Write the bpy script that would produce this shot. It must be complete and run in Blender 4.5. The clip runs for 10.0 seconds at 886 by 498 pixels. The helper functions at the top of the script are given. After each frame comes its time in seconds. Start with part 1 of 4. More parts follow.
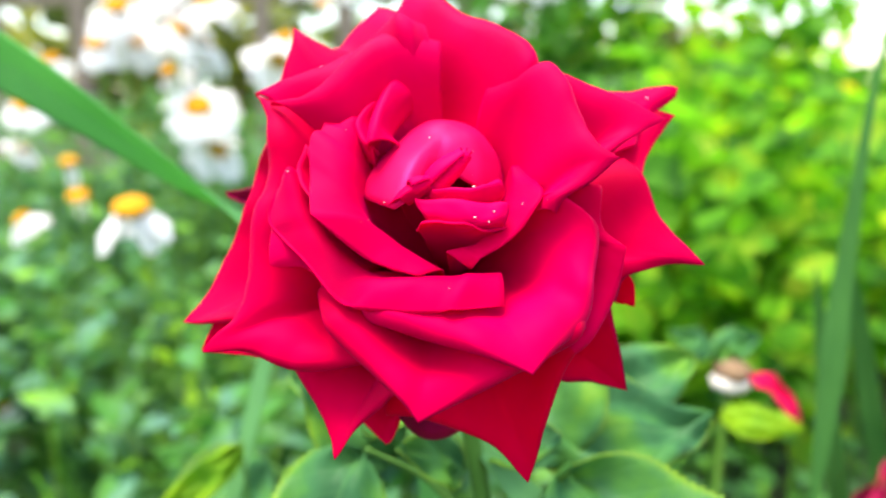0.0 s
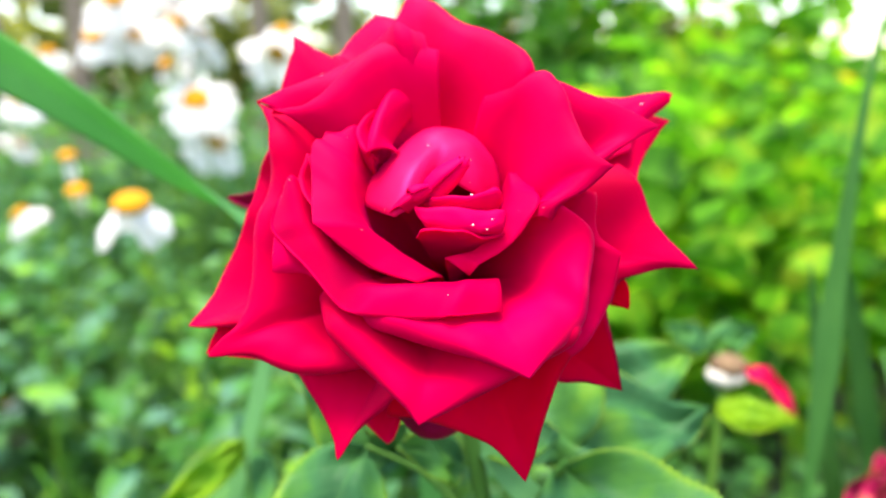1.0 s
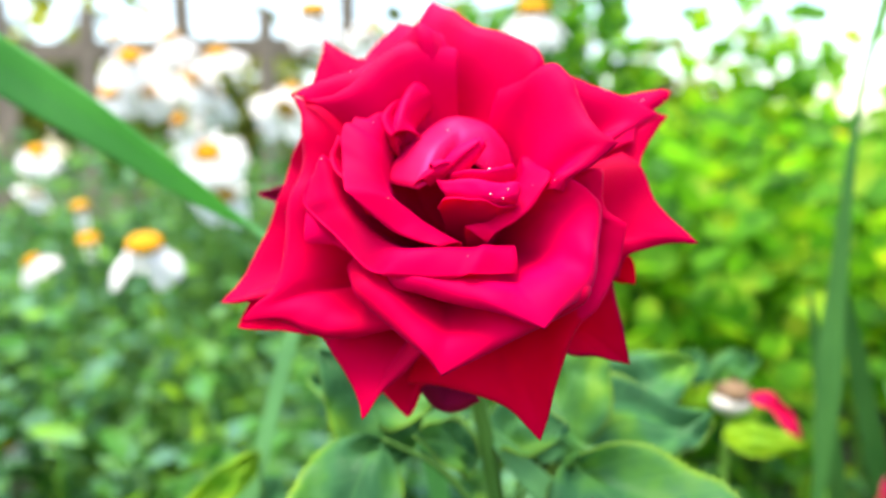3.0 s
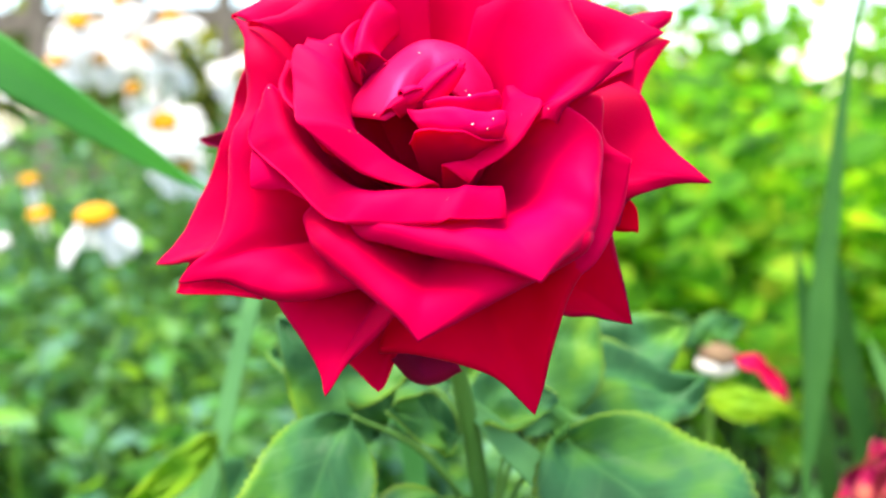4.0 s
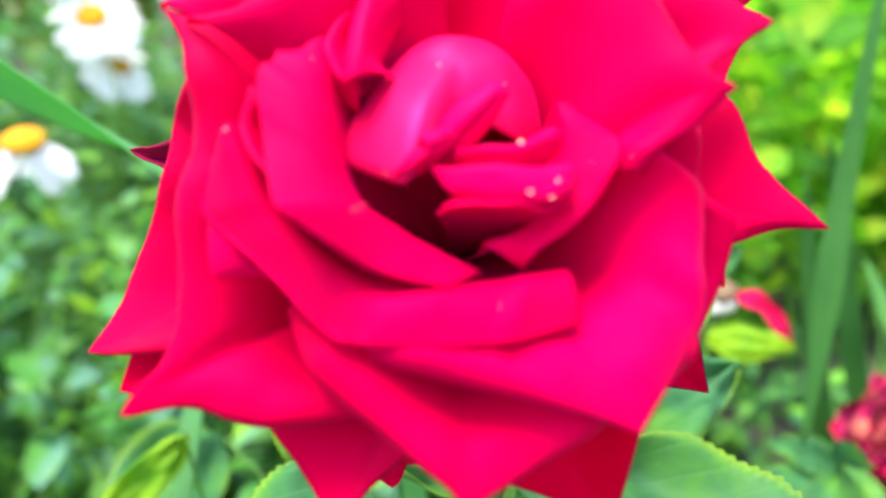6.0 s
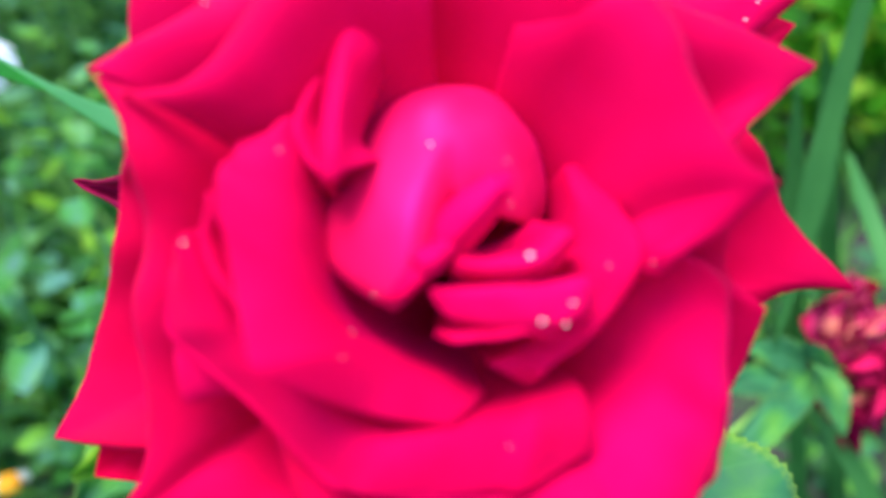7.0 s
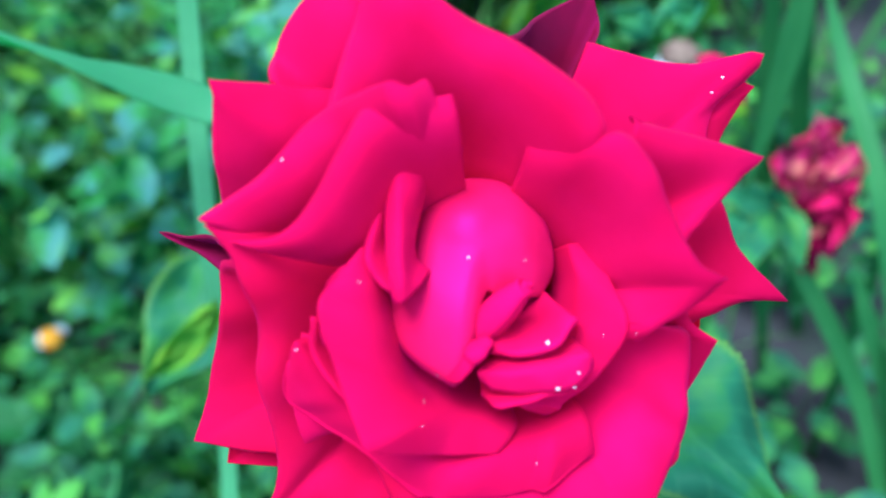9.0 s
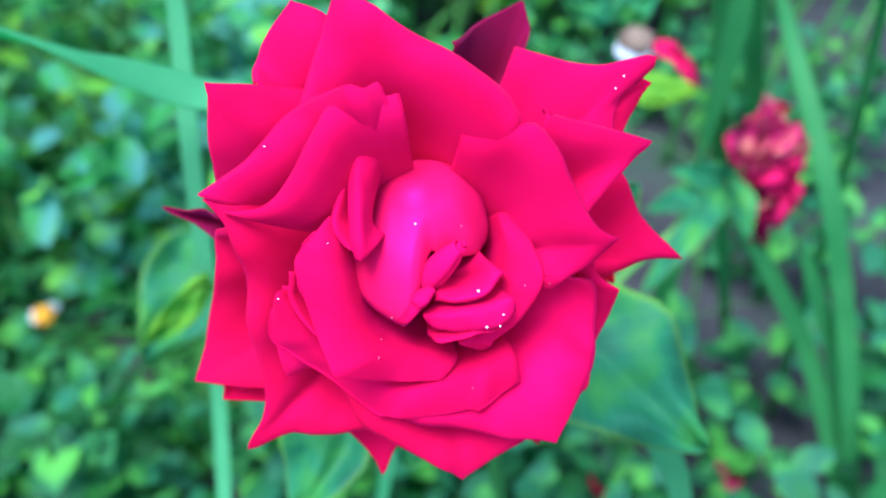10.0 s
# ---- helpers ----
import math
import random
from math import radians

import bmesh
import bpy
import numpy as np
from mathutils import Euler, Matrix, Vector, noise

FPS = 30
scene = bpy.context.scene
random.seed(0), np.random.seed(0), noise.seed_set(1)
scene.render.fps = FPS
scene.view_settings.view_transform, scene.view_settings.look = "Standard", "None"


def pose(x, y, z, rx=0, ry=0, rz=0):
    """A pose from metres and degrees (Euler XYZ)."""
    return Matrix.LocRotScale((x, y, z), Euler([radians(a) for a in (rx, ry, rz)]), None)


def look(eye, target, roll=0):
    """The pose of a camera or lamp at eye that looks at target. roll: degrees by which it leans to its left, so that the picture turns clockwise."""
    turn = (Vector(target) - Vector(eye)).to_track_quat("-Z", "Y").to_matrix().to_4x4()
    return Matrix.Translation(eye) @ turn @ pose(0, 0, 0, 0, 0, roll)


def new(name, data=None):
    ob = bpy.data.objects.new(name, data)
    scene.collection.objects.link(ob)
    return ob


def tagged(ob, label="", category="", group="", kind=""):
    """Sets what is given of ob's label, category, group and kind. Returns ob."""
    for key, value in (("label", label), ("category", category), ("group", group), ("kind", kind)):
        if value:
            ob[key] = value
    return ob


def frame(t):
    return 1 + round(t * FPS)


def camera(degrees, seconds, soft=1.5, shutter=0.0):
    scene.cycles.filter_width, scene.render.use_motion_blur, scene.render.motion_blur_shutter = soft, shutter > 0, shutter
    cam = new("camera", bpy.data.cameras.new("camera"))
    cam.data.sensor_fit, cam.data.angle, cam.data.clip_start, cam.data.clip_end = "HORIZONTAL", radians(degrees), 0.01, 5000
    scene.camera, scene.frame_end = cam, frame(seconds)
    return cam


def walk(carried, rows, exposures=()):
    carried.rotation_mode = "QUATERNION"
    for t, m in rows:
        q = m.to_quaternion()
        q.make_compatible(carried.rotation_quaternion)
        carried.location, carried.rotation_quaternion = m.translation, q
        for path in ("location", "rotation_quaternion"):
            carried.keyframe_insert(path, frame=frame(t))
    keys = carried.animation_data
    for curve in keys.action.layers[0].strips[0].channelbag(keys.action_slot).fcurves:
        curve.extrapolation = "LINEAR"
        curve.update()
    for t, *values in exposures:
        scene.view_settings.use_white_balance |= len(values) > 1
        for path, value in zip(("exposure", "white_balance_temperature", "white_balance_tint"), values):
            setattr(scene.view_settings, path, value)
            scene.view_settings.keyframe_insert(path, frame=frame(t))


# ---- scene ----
cam = camera(62.46, 10.0, soft=2.0)
cam.data.dof.use_dof = True
cam.data.dof.focus_distance = 0.14
cam.data.dof.aperture_fstop = 8.5
PATH = [
    (0, (-0.00588, -0.14780, 0.55067), (-0.00588, 0.04783, 0.50909), -1.00),
    (0.5, (-0.00615, -0.14990, 0.55278), (-0.00670, 0.04536, 0.50949), -1.21),
    (1, (-0.00595, -0.15056, 0.55464), (-0.00556, 0.04449, 0.51043), -1.22),
    (1.5, (-0.00867, -0.15936, 0.55012), (-0.00803, 0.03673, 0.51079), -0.66),
    (2, (-0.00800, -0.16402, 0.55005), (-0.00836, 0.03271, 0.51404), -1.17),
    (2.5, (-0.00745, -0.16777, 0.54399), (-0.00790, 0.03002, 0.51434), -1.06),
    (2.7, (-0.00887, -0.16858, 0.54139), (-0.00952, 0.02963, 0.51471), -1.06),
    (4, (-0.01134, -0.14204, 0.52857), (-0.00287, 0.05472, 0.49372), -1.89),
    (4.5, (-0.01248, -0.13108, 0.52906), (-0.00136, 0.06461, 0.48929), -2.08),
    (5, (-0.01815, -0.12064, 0.53488), (-0.00620, 0.07354, 0.48848), -2.41),
    (5.5, (-0.01990, -0.10959, 0.54056), (-0.00504, 0.08182, 0.48452), -2.47),
    (5.7, (-0.01921, -0.10400, 0.54501), (-0.00322, 0.08611, 0.48499), -2.78),
    (6.8, (-0.01889, -0.07659, 0.57082), (0.00341, 0.09740, 0.47474), -3.35),
    (7, (-0.01760, -0.07171, 0.57619), (0.00360, 0.09733, 0.47141), -4.00),
    (7.5, (-0.01923, -0.06381, 0.58712), (0.00258, 0.09040, 0.46164), -4.59),
    (8, (-0.01506, -0.05805, 0.59801), (0.00295, 0.08612, 0.46056), -6.90),
    (8.5, (-0.01705, -0.05756, 0.60726), (-0.00036, 0.07965, 0.46270), -7.79),
    (9, (-0.02065, -0.06664, 0.62737), (-0.00518, 0.06670, 0.47911), -8.56),
    (9.5, (-0.01744, -0.07980, 0.63830), (-0.00089, 0.04851, 0.48577), -8.41),
    (10, (-0.01690, -0.08881, 0.64674), (0.00082, 0.03935, 0.49423), -8.17),
]
walk(cam, [(t, look(eye, target, roll)) for t, eye, target, roll in PATH], exposures=[(0.0, 2.82, 7700, 11), (2.7, 2.78, 7700, 11), (5.5, 3.05, 7500, 11), (7.0, 2.52, 5900, 12), (7.5, 2.25, 5600, 12), (8.5, 2.27, 4950, 11), (9.0, 2.42, 4750, 11), (10.0, 2.58, 4800, 11)])

# ---- world and light: bright hazy sky, a wide soft sun high up ----
world = bpy.data.worlds.new("sky")
scene.world = world
world.use_nodes = True
wn = world.node_tree
sky = wn.nodes.new("ShaderNodeTexSky")
sky.sky_type = "NISHITA"
sky.sun_disc = False
sky.sun_elevation = radians(70)
sky.sun_rotation = radians(200)
wn.links.new(sky.outputs[0], wn.nodes["Background"].inputs[0])
wn.nodes["Background"].inputs[1].default_value = 0.095
sun = new("sun", bpy.data.lights.new("sun", "SUN"))
sun.data.energy = 1.45
sun.data.angle = radians(32)
sun.data.color = (1.0, 0.96, 0.93)
sun.matrix_world = look((0, 0, 0), (0.18, 0.02, -0.98))

# ---- materials ----
def material(name, rough=0.5, spec=0.5):
    m = bpy.data.materials.new(name)
    m.use_nodes = True
    b = m.node_tree.nodes["Principled BSDF"]
    b.inputs["Roughness"].default_value = rough
    b.inputs["Specular IOR Level"].default_value = spec
    return m, m.node_tree, b


def mixed(nt, scale, colors, stops=None, detail=3.0, coords="Object", stretch=None):
    """A noise-driven colour ramp; returns the ramp node."""
    tc = nt.nodes.new("ShaderNodeTexCoord")
    no = nt.nodes.new("ShaderNodeTexNoise")
    no.inputs["Scale"].default_value = scale
    no.inputs["Detail"].default_value = detail
    src = tc.outputs[coords]
    if stretch:
        mp = nt.nodes.new("ShaderNodeMapping")
        mp.inputs["Scale"].default_value = stretch
        nt.links.new(src, mp.inputs[0])
        src = mp.outputs[0]
    nt.links.new(src, no.inputs["Vector"])
    ra = nt.nodes.new("ShaderNodeValToRGB")
    n = len(colors)
    while len(ra.color_ramp.elements) < n:
        ra.color_ramp.elements.new(0.5)
    for i, c in enumerate(colors):
        ra.color_ramp.elements[i].position = stops[i] if stops else 0.3 + 0.4 * i / max(1, n - 1)
        ra.color_ramp.elements[i].color = (*c, 1)
    nt.links.new(no.outputs["Fac"], ra.inputs[0])
    return ra


def bumped(nt, b, scale, strength, dist=0.0005, detail=4.0):
    tc = nt.nodes.new("ShaderNodeTexCoord")
    no = nt.nodes.new("ShaderNodeTexNoise")
    no.inputs["Scale"].default_value = scale
    no.inputs["Detail"].default_value = detail
    nt.links.new(tc.outputs["Object"], no.inputs["Vector"])
    bu = nt.nodes.new("ShaderNodeBump")
    bu.inputs["Strength"].default_value = strength
    bu.inputs["Distance"].default_value = dist
    nt.links.new(no.outputs["Fac"], bu.inputs["Height"])
    nt.links.new(bu.outputs[0], b.inputs["Normal"])
    return bu


def leafy(name, colors, stops=None, trans=0.35, rough=0.6, island=True, scale=25.0, tint=1.6, warm=0.7):
    """Leaf material: colour from a per-leaf random value and noise, part of the light passing through."""
    m, nt, b = material(name, rough, 0.2)
    ra = mixed(nt, scale, colors, stops)
    if island:
        geo = nt.nodes.new("ShaderNodeNewGeometry")
        ma = nt.nodes.new("ShaderNodeMath")
        ma.operation = "ADD"
        ma.inputs[1].default_value = -0.5
        nt.links.new(geo.outputs["Random Per Island"], ma.inputs[0])
        sc = nt.nodes.new("ShaderNodeMath")
        sc.operation = "MULTIPLY_ADD"
        sc.inputs[1].default_value = 0.55
        nt.links.new(ma.outputs[0], sc.inputs[0])
        src = ra.inputs[0].links[0].from_socket
        nt.links.new(src, sc.inputs[2])
        nt.links.new(sc.outputs[0], ra.inputs[0])
    nt.links.new(ra.outputs[0], b.inputs["Base Color"])
    tr = nt.nodes.new("ShaderNodeBsdfTranslucent")
    bright = nt.nodes.new("ShaderNodeMixRGB")
    bright.blend_type = "MULTIPLY"
    bright.inputs[0].default_value = 1.0
    bright.inputs[2].default_value = (tint, tint, tint * warm, 1)
    nt.links.new(ra.outputs[0], bright.inputs[1])
    nt.links.new(bright.outputs[0], tr.inputs[0])
    mx = nt.nodes.new("ShaderNodeMixShader")
    mx.inputs[0].default_value = trans
    nt.links.new(b.outputs[0], mx.inputs[1])
    nt.links.new(tr.outputs[0], mx.inputs[2])
    nt.links.new(mx.outputs[0], nt.nodes["Material Output"].inputs[0])
    bumped(nt, b, 300, 0.25, 0.0006)
    return m




def veined(name, colors, stops, edge, trans=0.25, rough=0.5, spec=0.13):
    """Leaf blade with a pale midrib and side veins, laid out by the mesh's "blade" attribute (across, along), and paler edges."""
    m, nt, b = material(name, rough, spec)
    ra = mixed(nt, 42, colors, stops, detail=5.0)
    at = nt.nodes.new("ShaderNodeAttribute")
    at.attribute_name = "blade"
    sp = nt.nodes.new("ShaderNodeSeparateXYZ")
    nt.links.new(at.outputs["Vector"], sp.inputs[0])

    def calc(op, a, c=None, d=None):
        n = nt.nodes.new("ShaderNodeMath")
        n.operation = op
        for i, v in enumerate((a, c, d)):
            if v is None:
                continue
            if isinstance(v, (int, float)):
                n.inputs[i].default_value = v
            else:
                nt.links.new(v, n.inputs[i])
        return n.outputs[0]

    across = calc("ABSOLUTE", sp.outputs[0])
    # side veins sweep forward from the midrib
    run = calc("MULTIPLY", calc("SUBTRACT", sp.outputs[1], calc("MULTIPLY", across, 0.22)), 7.5)
    gap = calc("ABSOLUTE", calc("SUBTRACT", calc("FRACT", run), 0.5))
    side = calc("SMOOTH_MIN", calc("MAXIMUM", calc("MULTIPLY_ADD", gap, -9.0, 1.0), 0.0), 1.0, 0.1)
    mid = calc("MAXIMUM", calc("MULTIPLY_ADD", across, -14.0, 1.0), 0.0)
    vein = calc("MAXIMUM", calc("MULTIPLY", side, 0.45), mid)
    no = nt.nodes.new("ShaderNodeTexNoise")
    no.inputs["Scale"].default_value = 90
    rim = calc("MULTIPLY", calc("MAXIMUM", calc("MULTIPLY_ADD", across, 6.0, -5.4), 0.0), calc("MULTIPLY_ADD", no.outputs["Fac"], 2.4, -0.6))
    c1 = nt.nodes.new("ShaderNodeMixRGB")
    c1.inputs[2].default_value = (*edge, 1)
    nt.links.new(calc("MINIMUM", calc("MAXIMUM", rim, 0.0), 1.0), c1.inputs[0])
    nt.links.new(ra.outputs[0], c1.inputs[1])
    c2 = nt.nodes.new("ShaderNodeMixRGB")
    c2.inputs[2].default_value = (0.13, 0.34, 0.10, 1)
    nt.links.new(calc("MULTIPLY", vein, 0.22), c2.inputs[0])
    nt.links.new(c1.outputs[0], c2.inputs[1])
    nt.links.new(c2.outputs[0], b.inputs["Base Color"])
    tr = nt.nodes.new("ShaderNodeBsdfTranslucent")
    nt.links.new(c2.outputs[0], tr.inputs[0])
    mx = nt.nodes.new("ShaderNodeMixShader")
    mx.inputs[0].default_value = trans
    nt.links.new(b.outputs[0], mx.inputs[1])
    nt.links.new(tr.outputs[0], mx.inputs[2])
    nt.links.new(mx.outputs[0], nt.nodes["Material Output"].inputs[0])
    bu = bumped(nt, b, 260, 0.35, 0.0008)
    dent = nt.nodes.new("ShaderNodeBump")
    dent.invert = True
    dent.inputs["Strength"].default_value = 0.22
    dent.inputs["Distance"].default_value = 0.0012
    nt.links.new(vein, dent.inputs["Height"])
    nt.links.new(bu.outputs[0], dent.inputs["Normal"])
    nt.links.new(dent.outputs[0], b.inputs["Normal"])
    return m


ROSE_LEAF = veined("rose_leaf", [(0.022, 0.092, 0.034), (0.034, 0.145, 0.05), (0.058, 0.20, 0.032), (0.13, 0.30, 0.022)], [0.3, 0.47, 0.6, 0.75], (0.30, 0.44, 0.02))
UNDER = leafy("ground_cover_leaf", [(0.010, 0.050, 0.010), (0.025, 0.115, 0.016), (0.032, 0.125, 0.05), (0.11, 0.32, 0.03)], stops=[0.2, 0.42, 0.58, 0.78])
YELLOW_LEAF = leafy("yellowing_leaf", [(0.10, 0.28, 0.015), (0.22, 0.38, 0.012)], trans=0.4, island=False, scale=60)
HEDGE = leafy("hedge_leaf", [(0.04, 0.06, 0.015), (0.08, 0.12, 0.02), (0.22, 0.26, 0.03), (0.5, 0.42, 0.05)], stops=[0.25, 0.5, 0.72, 0.95], trans=0.4)
BLADE = leafy("strap_leaf", [(0.036, 0.155, 0.030), (0.066, 0.22, 0.044)], trans=0.3, island=False, scale=18)
ARCHED = leafy("arched_strap_leaf", [(0.10, 0.32, 0.11), (0.15, 0.40, 0.15)], trans=0.55, island=False, scale=18)
PALE_BLADE = leafy("pale_strap_leaf", [(0.065, 0.22, 0.065), (0.105, 0.30, 0.10)], trans=0.3, island=False, scale=18)
COVER = leafy("ground_leaves", [(0.014, 0.075, 0.012), (0.048, 0.20, 0.024), (0.075, 0.20, 0.14), (0.15, 0.36, 0.022)], stops=[0.24, 0.42, 0.57, 0.82])
# two tones for the same shrubs: sunlight and shade are put into the leaf colour
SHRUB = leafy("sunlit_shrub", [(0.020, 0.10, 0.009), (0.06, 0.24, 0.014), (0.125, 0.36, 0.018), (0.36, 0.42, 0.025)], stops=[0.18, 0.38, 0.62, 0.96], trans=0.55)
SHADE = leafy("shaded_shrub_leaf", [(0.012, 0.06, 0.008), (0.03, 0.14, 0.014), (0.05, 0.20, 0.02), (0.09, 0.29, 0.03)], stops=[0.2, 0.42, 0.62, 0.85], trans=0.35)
GRASS = leafy("grass_blades", [(0.04, 0.15, 0.02), (0.09, 0.26, 0.03), (0.15, 0.30, 0.06)], trans=0.4)
ROSE_STEM = leafy("rose_stem", [(0.04, 0.13, 0.02), (0.07, 0.18, 0.03)], trans=0.0, island=False)
STEM = leafy("green_stem", [(0.10, 0.24, 0.03), (0.16, 0.30, 0.05)], trans=0.05, island=False)
WHITE = leafy("daisy_white", [(0.82, 0.82, 0.82), (0.88, 0.88, 0.88)], trans=0.5, island=False, tint=1.1, warm=1.0, scale=80)
DISC = leafy("daisy_disc", [(0.42, 0.17, 0.004), (0.62, 0.29, 0.008)], trans=0.02, island=False, scale=600, rough=0.8)
SPENT = leafy("faded_brown", [(0.10, 0.06, 0.035), (0.24, 0.16, 0.09)], trans=0.1, island=False, scale=120, rough=0.8)
PALE = leafy("bleached_white", [(0.52, 0.48, 0.42), (0.70, 0.67, 0.60)], trans=0.1, island=False, scale=120)
WITHER = leafy("withered_petal", [(0.04, 0.002, 0.014), (0.14, 0.003, 0.03), (0.42, 0.006, 0.07), (0.60, 0.27, 0.10)], stops=[0.22, 0.47, 0.70, 0.92], trans=0.05, scale=70, rough=0.7)
WOOD = leafy("weathered_wood", [(0.12, 0.10, 0.075), (0.26, 0.21, 0.16)], trans=0.0, island=False, scale=12, rough=0.9)
DEW = leafy("dew_white", [(0.85, 0.85, 0.88), (0.9, 0.9, 0.92)], trans=0.2, island=False, tint=1.0, rough=0.15)


def petal_material(name="rose_petal", rough=0.6, spec=0.1, shine=(1.0, 0.0, 0.95), body=((0.52, 0.0, 0.036), (0.62, 0.001, 0.062)), glow=0.3):
    """Velvety petal: crimson body, magenta sheen, some light through."""
    m, nt, b = material(name, rough, spec)
    ra = mixed(nt, 55, list(body))
    at = nt.nodes.new("ShaderNodeAttribute")
    at.attribute_name = "margin"
    edge = nt.nodes.new("ShaderNodeMixRGB")
    edge.inputs[2].default_value = (0.05, 0.0, 0.012, 1)
    nt.links.new(at.outputs["Fac"], edge.inputs[0])
    nt.links.new(ra.outputs[0], edge.inputs[1])
    nt.links.new(edge.outputs[0], b.inputs["Base Color"])
    b.inputs["Sheen Weight"].default_value = 0.08
    b.inputs["Specular Tint"].default_value = (*shine, 1)
    b.inputs["Sheen Roughness"].default_value = 0.45
    b.inputs["Sheen Tint"].default_value = (1.0, 0.0, 0.5, 1)
    tr = nt.nodes.new("ShaderNodeBsdfTranslucent")
    tr.inputs[0].default_value = (0.95, 0.0, 0.004, 1)
    mx = nt.nodes.new("ShaderNodeMixShader")
    thin = nt.nodes.new("ShaderNodeMath")
    thin.operation = "MULTIPLY_ADD"
    thin.inputs[1].default_value = -glow
    thin.inputs[2].default_value = glow
    thin.use_clamp = True
    nt.links.new(at.outputs["Fac"], thin.inputs[0])
    # petals are thick at the base and thin towards the edge
    ta = nt.nodes.new("ShaderNodeAttribute")
    ta.attribute_name = "thin"
    tm = nt.nodes.new("ShaderNodeMath")
    tm.operation = "MULTIPLY"
    nt.links.new(thin.outputs[0], tm.inputs[0])
    nt.links.new(ta.outputs["Fac"], tm.inputs[1])
    nt.links.new(tm.outputs[0], mx.inputs[0])
    nt.links.new(b.outputs[0], mx.inputs[1])
    nt.links.new(tr.outputs[0], mx.inputs[2])
    nt.links.new(mx.outputs[0], nt.nodes["Material Output"].inputs[0])
    bumped(nt, b, 1100, 0.2, 0.0002)
    return m


PETAL = petal_material()
# lower and side petals: the redder look of shade and backlight is in the colour
BACKLIT = petal_material("rose_petal_backlit", body=((0.60, 0.0, 0.012), (0.70, 0.001, 0.026)), glow=0.46)
HALF_BACKLIT = petal_material("rose_petal_half_backlit", body=((0.53, 0.0, 0.026), (0.63, 0.001, 0.048)), glow=0.34)
SILKY = petal_material("rose_petal_silky", 0.48, 0.32, (1.0, 0.05, 1.0), ((0.48, 0.002, 0.036), (0.56, 0.003, 0.062)))
# much darker body, for single petals at the back and underneath
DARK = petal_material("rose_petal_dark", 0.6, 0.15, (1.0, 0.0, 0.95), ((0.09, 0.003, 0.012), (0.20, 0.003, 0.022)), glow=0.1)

OLD = petal_material("rose_petal_old", 0.6, 0.1, (1.0, 0.0, 0.95), ((0.30, 0.004, 0.03), (0.55, 0.01, 0.07)))

# ---- helpers for meshes ----
def part(name, bm, mat, parent=None, label="", smooth=True):
    me = bpy.data.meshes.new(name)
    bm.normal_update()
    bm.to_mesh(me)
    bm.free()
    if smooth:
        for p in me.polygons:
            p.use_smooth = True
    me.materials.append(mat)
    ob = new(name, me)
    if parent:
        ob.parent = parent
    if label:
        ob["label"] = label
    return ob


def spline(pts, n):
    """Centripetal-like Catmull-Rom through pts, n steps a span."""
    p = [np.array(q, float) for q in pts]
    if len(p) == 2:
        return [p[0] + (p[1] - p[0]) * i / n for i in range(n + 1)]
    p = [2 * p[0] - p[1]] + p + [2 * p[-1] - p[-2]]
    out = []
    for i in range(1, len(p) - 2):
        a, b, c, d = p[i - 1:i + 3]
        for k in range(n):
            t = k / n
            out.append(0.5 * (2 * b + (c - a) * t + (2 * a - 5 * b + 4 * c - d) * t * t + (3 * b - a - 3 * c + d) * t ** 3))
    out.append(p[-2])
    return out


# ---- the rose: petals fan out from one root; lengths in millimetres from it ----
ROOT = np.array((-0.004, 0.034, 0.503))
AXIS = np.array((-0.05, -0.74, 0.67))
AXIS = AXIS / np.linalg.norm(AXIS)
ACROSS = np.array((0.74, -0.05, 0.0)) / np.hypot(0.74, 0.05)
UPWARD = np.cross(ACROSS, AXIS) * -1


